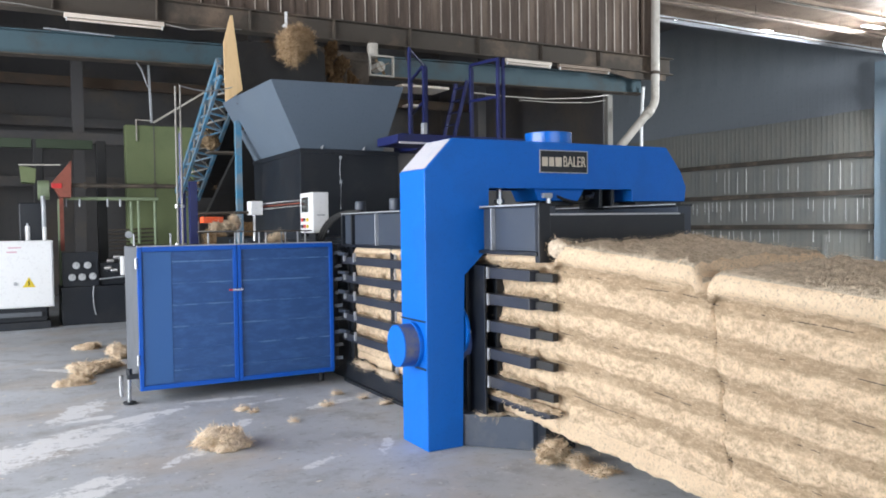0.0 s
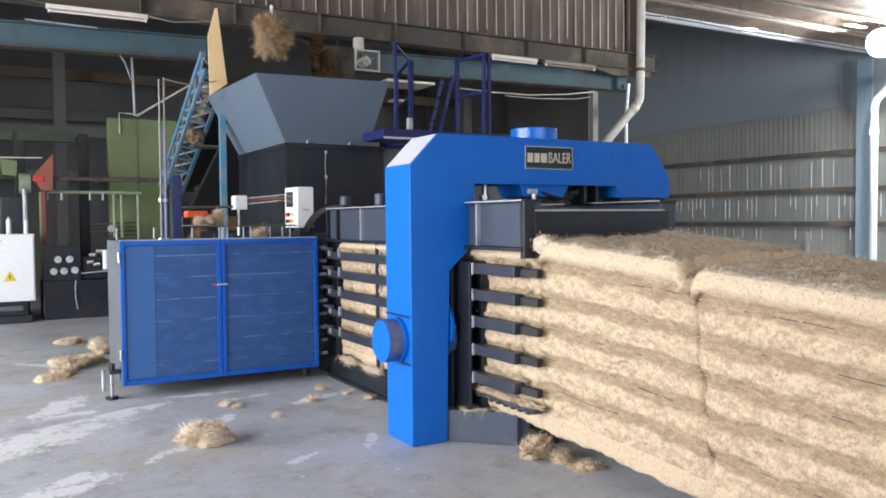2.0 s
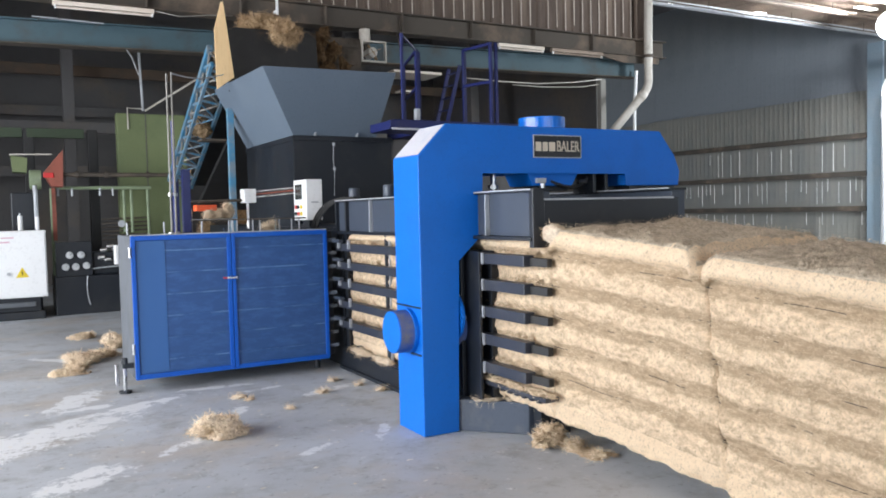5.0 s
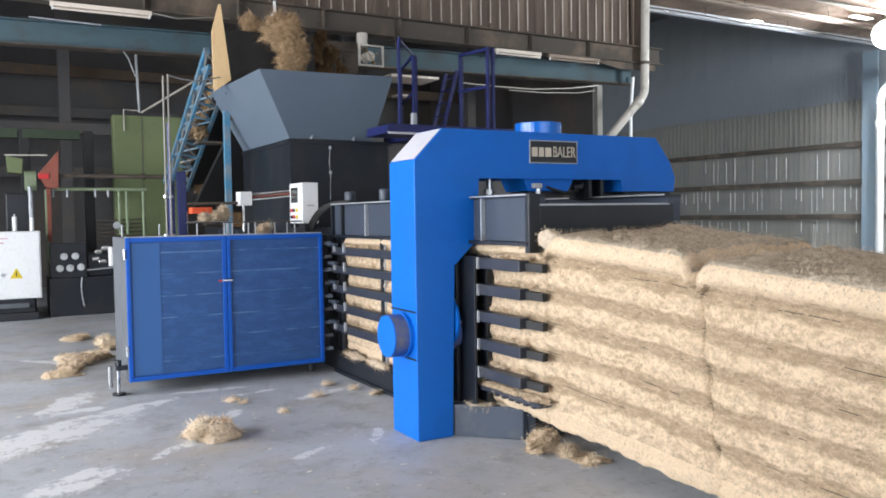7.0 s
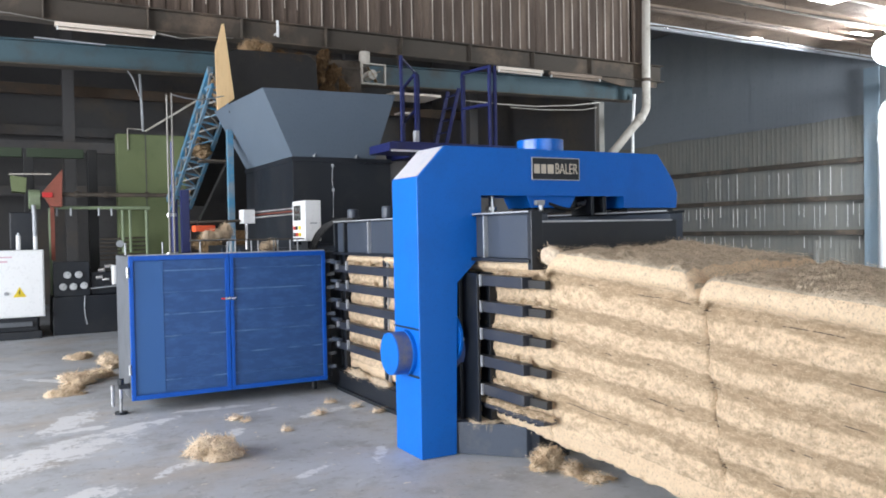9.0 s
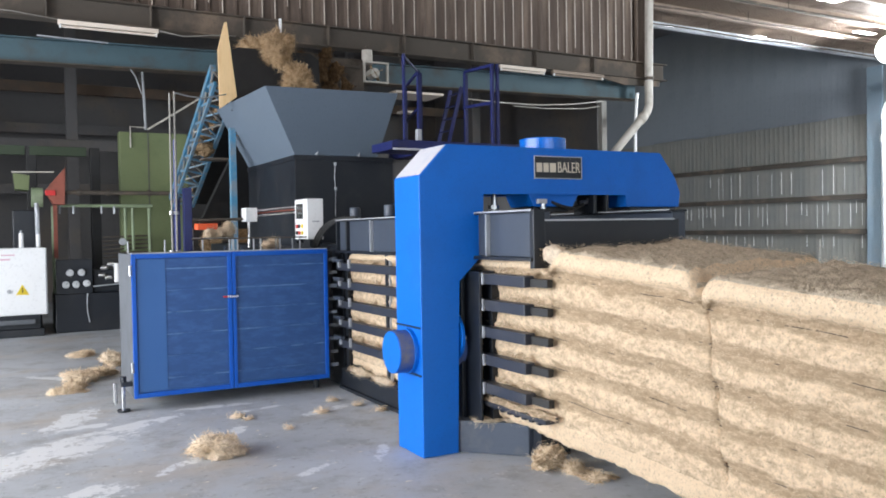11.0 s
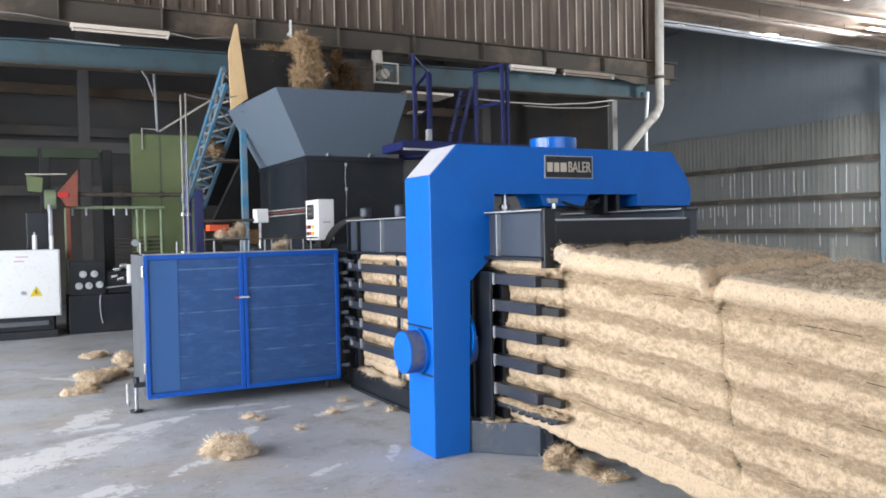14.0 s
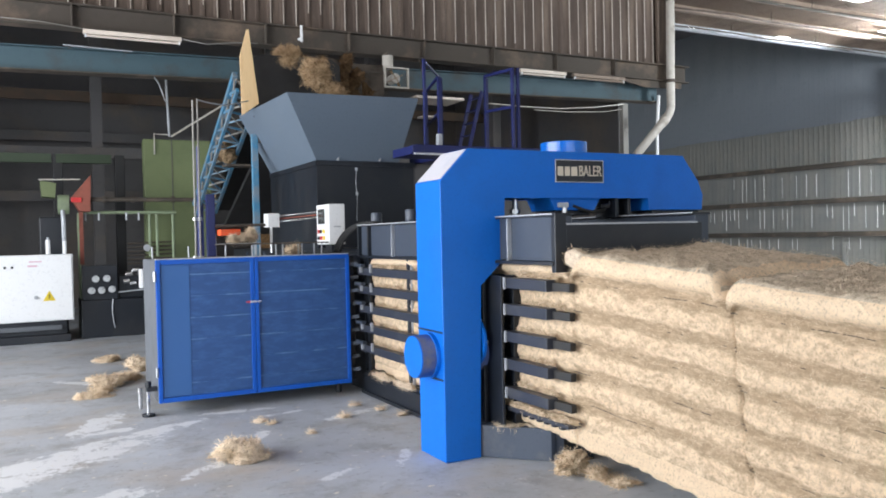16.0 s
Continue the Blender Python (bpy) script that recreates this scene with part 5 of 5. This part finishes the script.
def tuft(name, label, at, size, seed, material, straw, count, category="fibre tuft", group="loose coir on the floor", turn=0.0, wild=0.36, length=0.05, lobes=1, thick=0.0012, lie=0.8):
    """A loose ragged lump of coir whose base is at at."""
    root = new(name)
    root.matrix_basis = pose(*at, 0, 0, turn)
    BASES[root] = Vector((0, 0, 0))
    tagged(root, label, category, group)
    sx, sy, sz = size
    bm = bmesh.new()
    rng = random.Random(seed)
    P, N = [], []
    bmesh.ops.create_icosphere(bm, subdivisions=5 if lobes > 1 else 4, radius=1.0)
    off = Vector((seed * 2.3, seed * 5.1, seed * 0.7))
    blobs = [(Vector((0, 0, 0)), 1.0 if lobes == 1 else 0.5)]
    for k in range(lobes - 1):
        blobs.append((Vector((rng.uniform(-0.62, 0.62), rng.uniform(-0.5, 0.5), rng.uniform(-0.6, 0.6))), rng.uniform(0.3, 0.55)))
    for v in bm.verts:
        n = v.co.normalized()
        reach = 0.3
        for c, big in blobs:
            h = n.dot(c)
            q = h * h - c.length_squared + big * big
            if q > 0:
                reach = max(reach, h + math.sqrt(q))
        r = reach + wild * 0.8 * noise.noise(n * 1.7 + off) + 0.8 * wild * noise.noise(n * 4 + off) + 0.45 * wild * noise.noise(n * 9 + off) + 0.22 * wild * noise.noise(n * 22 + off)
        v.co = Vector((n.x * sx, n.y * sy, n.z * sz)) * max(0.2, r) + Vector((0, 0, sz * 0.75))
        if group.startswith("loose"):
            v.co.z = max(0.0, v.co.z)
        P.append(tuple(v.co))
        N.append(tuple(n))
    lump = part("lump", bm, material, root, smooth=True)
    fibres("fuzz", np.array(P), np.array(N), count, length, thick, straw, lump, seed, lie)
    return root


def coir():
    tilt = Matrix.Translation((3.0, 4.03, 1.43)) @ pose(0, 0, 0, 5.1, -1.6, 5.1)
    bale("freshly pressed coir fibre bale emerging from the baler, wire-tied", tilt @ pose(0.55, -0.645, -0.61), 1.28, 1, 16000, slip=(0.0, 1.0))
    bale("wire-tied coir fibre bale pushed out along the floor", tilt @ pose(0.535, -1.94, -0.63, 0.3, 0, 0.4), 1.30, 2, 18000, slip=(1.0, 1.0))
    bale("coir fibre being pressed inside the baler chamber", pose(3.56, 5.70, 0.795), 3.3, 3, 6000, 1.13, 1.10)
    # top flakes that overhang at the bale's ends
    t = tuft("corner_flake", "soft pale flake of coir curling over the bale's corner", (2.985, 3.985, 1.345), (0.055, 0.085, 0.06), 11, PALE_COIR, STRAW, 300, "fibre tuft", "flakes", 5, 0.12, 0.03)
    # floor litter
    tuft("coir_tuft", "loose pale coir fibre heap lying on the concrete floor", (1.27, 5.66, 0), (0.20, 0.15, 0.085), 3, PALE_COIR, STRAW, 4200, wild=0.34, lobes=7, length=0.045, thick=0.0017)
    tuft("coir_tuft", "small tail of pale coir beside the heap on the floor", (1.40, 5.60, 0), (0.07, 0.06, 0.03), 4, PALE_COIR, STRAW, 500)
    for i, (x, y, sx, sy, sz) in enumerate(((0.70, 9.35, 0.20, 0.22, 0.06), (1.13, 10.25, 0.15, 0.20, 0.09), (0.50, 8.75, 0.17, 0.10, 0.015), (0.86, 11.25, 0.15, 0.15, 0.035),
                                            (0.95, 9.6, 0.16, 0.10, 0.045), (0.62, 9.0, 0.10, 0.12, 0.02))):
        tuft("coir_tuft", "loose pale coir fibre heap on the concrete near the guard", (x, y, 0), (sx, sy, sz), 20 + i, PALE_COIR, STRAW, 2600, wild=0.34, lobes=7, length=0.05, thick=0.0024)
    for i, (x, y, s) in enumerate(((2.37, 6.5, 0.05), (1.70, 6.72, 0.06), (1.76, 6.60, 0.03), (2.62, 6.9, 0.05), (1.95, 6.1, 0.02), (2.75, 6.6, 0.04), (2.83, 6.3, 0.05))):
        tuft("coir_tuft", "small wisp of pale coir on the concrete floor", (x, y, 0), (s, s * 0.7, s * 0.28), 40 + i, PALE_COIR, STRAW, 160)
    for i, (x, y, sx, sy, sz) in enumerate(((3.06, 4.15, 0.14, 0.13, 0.09), (3.14, 4.02, 0.09, 0.09, 0.04), (3.19, 3.86, 0.10, 0.16, 0.006))):
        tuft("coir_tuft", "brownish coir sweepings heaped at the baler's foot", (x, y, 0), (sx, sy, sz), 60 + i, BALE_LOOSE, STRAW, 1500, wild=0.45, lobes=6, length=0.035)
    for i, (x, y, z, s) in enumerate(((2.33, 7.9, 1.40, 0.055), (2.42, 7.95, 1.42, 0.07), (2.02, 8.6, 1.516, 0.09), (2.13, 8.62, 1.516, 0.10), (1.93, 8.6, 1.516, 0.08), (2.12, 8.6, 1.60, 0.07))):
        tuft("coir_wisp", "wisp of coir caught on the machine", (x, y, z), (s, s, s * 0.75), 70 + i, PALE_COIR, STRAW, 500, "fibre tuft", "caught wisps", lobes=4)
    for i, (x, y, z, s) in enumerate(((2.98, 14.25, 2.22, 0.11), (2.62, 11.9, 2.72, 0.13), (2.66, 12.2, 2.9, 0.10))):
        tuft("coir_wisp", "wisp of brown coir snagged on the conveyor", (x, y, z), (s, s, s * 0.8), 80 + i, BROWN_COIR, STRAW_BROWN, 250, "fibre tuft", "caught wisps")
    rng = random.Random(5)
    for k, z in enumerate(RAILS):
        for y in (4.28, 4.52, 6.25, 6.75, 7.1):
            y += rng.uniform(-0.08, 0.08)
            tuft("coir_wisp", "shreds of coir pushed out between the chamber rails", (2.985, y, z + 0.036), (0.016, rng.uniform(0.06, 0.14), rng.uniform(0.008, 0.018)), 300 + k * 9 + int(y * 10), BALE_LOOSE, STRAW, 260, "fibre tuft", "caught wisps", 0, 0.5, 0.04)
    for i, (x, y, z, s) in enumerate(((3.84, 10.34, 3.62, 0.17), (4.02, 10.42, 3.40, 0.17), (4.12, 10.45, 3.66, 0.15), (3.92, 10.3, 3.86, 0.12), (4.35, 10.7, 3.45, 0.17), (3.30, 10.26, 3.86, 0.07), (3.02, 10.26, 3.85, 0.06), (3.55, 10.26, 3.86, 0.07))):
        tuft("coir_wisp", "dark brown tangle of coir hanging on the conveyor head", (x, y, z), (s, s * 0.7, s), 180 + i, DARK_COIR, STRAW_DARK, 700, "fibre tuft", "caught wisps", 0, 0.4, 0.08, 5)
    tuft("coir_heap", "large dark brown coir heap piled up in the old hall", (6.3, 16.2, 0), (1.9, 1.2, 1.9), 200, DARK_COIR, STRAW_DARK, 3000, "fibre heap", "loose heap", 0, 0.3, 0.15, 7)
    tuft("coir_heap", "dark brown coir heap behind the hopper in the old hall", (4.4, 15.2, 0), (0.8, 0.9, 1.5), 201, DARK_COIR, STRAW_DARK, 2000, "fibre heap", "loose heap", 0, 0.3, 0.15, 7)
    litter = bmesh.new()
    rng = random.Random(77)
    for _ in range(150):
        x, y, s = rng.uniform(-0.4, 3.0), rng.uniform(4.0, 9.5), rng.uniform(0.006, 0.024)
        if x > 2.2 and y < 5.6:
            continue
        ring = [litter.verts.new((x + s * rng.uniform(0.5, 1.4) * math.cos(k * 1.05), y + 0.6 * s * rng.uniform(0.4, 1.3) * math.sin(k * 1.05), 0.004 + rng.uniform(0, 0.006))) for k in range(6)]
        litter.faces.new(ring)
    bits = part("floor_litter", litter, LITTER, None)
    tagged(bits, "pale chips and fibre scraps scattered on the concrete", "litter", kind="stuff")
    for i, (y, z) in enumerate(((7.0, 0.2), (6.5, 0.2))):
        tuft("coir_wisp", "scraps of coir lying on the chamber sill", (2.945, y, z), (0.03, 0.20, 0.025), 90 + i, PALE_COIR, STRAW, 600, "fibre tuft", "caught wisps", wild=0.6)
    for i, y in enumerate((4.12, 4.34, 4.56, 4.78)):
        tuft("coir_wisp", "scraps of coir strewn along the chamber sill", (2.955, y, 0.362), (0.045, 0.16, 0.018), 95 + i, BALE_LOOSE, STRAW, 300, "fibre tuft", "caught wisps", wild=0.5, length=0.03)
    for x, y, s in ((2.95, 4.72, 0.12), (3.17, 4.6, 0.16)):
        tuft("coir_wisp", "coir dust piled on the foot box", (x, y, 0.218), (s, 0.10, 0.012), int(y * 31 + x * 7), TOP_COIR, STRAW_TOP, 250, "fibre tuft", "caught wisps")


# Clumps that ride up the belt and drop into the hopper: drop time, x, y, half sizes
DROPS = ((0.02, 3.20, 9.75, 0.15, 0.20), (0.15, 3.28, 9.70, 0.27, 0.22), (0.62, 3.40, 9.65, 0.10, 0.10), (1.25, 3.55, 9.9, 0.10, 0.14),
         (2.12, 3.14, 9.75, 0.24, 0.25), (2.38, 3.26, 9.7, 0.22, 0.20), (2.82, 3.33, 9.7, 0.15, 0.17), (3.25, 3.12, 9.7, 0.07, 0.12), (5.0, 3.2, 9.7, 0.18, 0.17),
         (5.65, 3.2, 9.72, 0.22, 0.2), (6.22, 3.17, 9.72, 0.21, 0.24), (6.45, 3.27, 9.7, 0.18, 0.24), (6.72, 3.26, 9.68, 0.20, 0.22), (7.0, 3.27, 9.72, 0.18, 0.22),
         (7.28, 3.22, 9.7, 0.24, 0.20), (7.62, 3.50, 9.7, 0.15, 0.10), (7.8, 3.13, 9.7, 0.19, 0.20), (10.15, 3.2, 9.7, 0.2, 0.18), (10.7, 3.25, 9.7, 0.22, 0.2),
         (11.22, 3.14, 9.72, 0.20, 0.20), (11.5, 3.20, 9.7, 0.16, 0.20), (12.17, 3.26, 9.72, 0.30, 0.24), (12.3, 3.36, 9.66, 0.21, 0.22), (13.15, 3.46, 9.7, 0.12, 0.13),
         (13.75, 3.22, 9.7, 0.27, 0.26), (13.95, 3.30, 9.68, 0.18, 0.22), (14.6, 3.40, 9.7, 0.22, 0.18), (15.08, 3.18, 9.7, 0.15, 0.14), (15.66, 3.40, 9.7, 0.20, 0.22),
         (15.8, 3.24, 9.7, 0.20, 0.20), (16.6, 3.10, 9.75, 0.20, 0.14))


def motions():
    for i, (drop, x, y, sx, sz) in enumerate(DROPS):
        c = tuft("falling_coir_clump", "ragged brown clump of coir dropping from the conveyor into the hopper", (0, 0, 0), (sx * 0.80, sx * 0.70, sz * 0.92), 120 + i,
                 BROWN_COIR, STRAW_BROWN, 5200, "fibre clump", "falling coir", 0, 0.50, 0.11, 9, 0.0026, 0.5)
        top = 3.76 - 0.35 * sz
        rng = random.Random(i)
        spin = rng.uniform(-40, 40)
        stops = [(-7.5, (3.1 + 0.2 * rng.random(), 15.3, 0.02), 0), (-6.0, (3.1, 14.2, 0.5), 0), (-5.2, (3.15, 13.7, 2.16), 0), (-0.75, (x - 0.05, 10.45, 3.88), spin * 0.2),
                 (-0.3, (x - 0.02, y + 0.25, 3.80 - 0.25 * sz), spin * 0.4), (0.0, (x, y, top), spin * 0.6)]
        stops += [(u, (x + 0.8 * u * u, y - 0.12 * u, top - 4.2 * u * u), spin * (0.6 + u)) for u in (0.12, 0.24, 0.36, 0.48)]
        end = 1.45 + 0.02 * i
        stops += [(0.66, (3.62, 9.95, end), spin * 1.3)]
        rows = []
        for u, p, a in stops:
            if 0 <= drop + u <= 16:
                rows.append((drop + u, pose(*p, a * 0.4, a * 0.3, a)))

        def at(t):
            u = t - drop
            if u <= stops[0][0]:
                return pose(*stops[0][1])
            for (u0, p0, a0), (u1, p1, a1) in zip(stops, stops[1:]):
                if u0 <= u <= u1:
                    k = (u - u0) / (u1 - u0)
                    a = a0 + (a1 - a0) * k
                    return pose(*[q + (r - q) * k for q, r in zip(p0, p1)], a * 0.4, a * 0.3, a)
            u1, p1, a1 = stops[-1]
            return pose(*p1, a1 * 0.4, a1 * 0.3, a1)
        if not rows or frame(rows[0][0]) > 1:
            rows.insert(0, (0.0, at(0.0)))
        if frame(rows[-1][0]) < frame(16.0):
            rows.append((16.0, at(16.0)))
        walk(c, rows)


RUST_DIM = surface("dim_brown_steel", (0.09, 0.06, 0.04), (0.05, 0.045, 0.04), 0.8, 0, 2, 20, 0.2, 0.003)
LITTER = surface("pale_litter", (0.70, 0.66, 0.58), (0.55, 0.45, 0.32), 0.9, 0, 3, 20, 0.1, 0.001)
DARK_COIR = coir_material("dark_coir_fibre", (0.20, 0.125, 0.065), (0.10, 0.06, 0.03))
MESHBLUE = surface("blue_mesh_panel", (0.017, 0.070, 0.215), (0.035, 0.105, 0.29), 0.5, 0, 9.0, 120, 0.6, 0.003, (0.45, 0.7), (0.8, 1.0, 2.0))
BLUE_STRIP = surface("smooth_blue_panel", (0.026, 0.105, 0.30), (0.02, 0.09, 0.26), 0.5, 0, 1.0, 160, 0.2, 0.001)
BLUE_RIB = surface("scuffed_blue_rib", (0.10, 0.20, 0.40), (0.02, 0.08, 0.24), 0.5, 0, 4.0, 40, 0.1, 0.001, (0.4, 0.55))

shed()
downpipes()
tube_lamps()
arch()
chamber()
rear_body()
control_box()
guard()
platform()
conveyor()
hall()
coir()
motions()
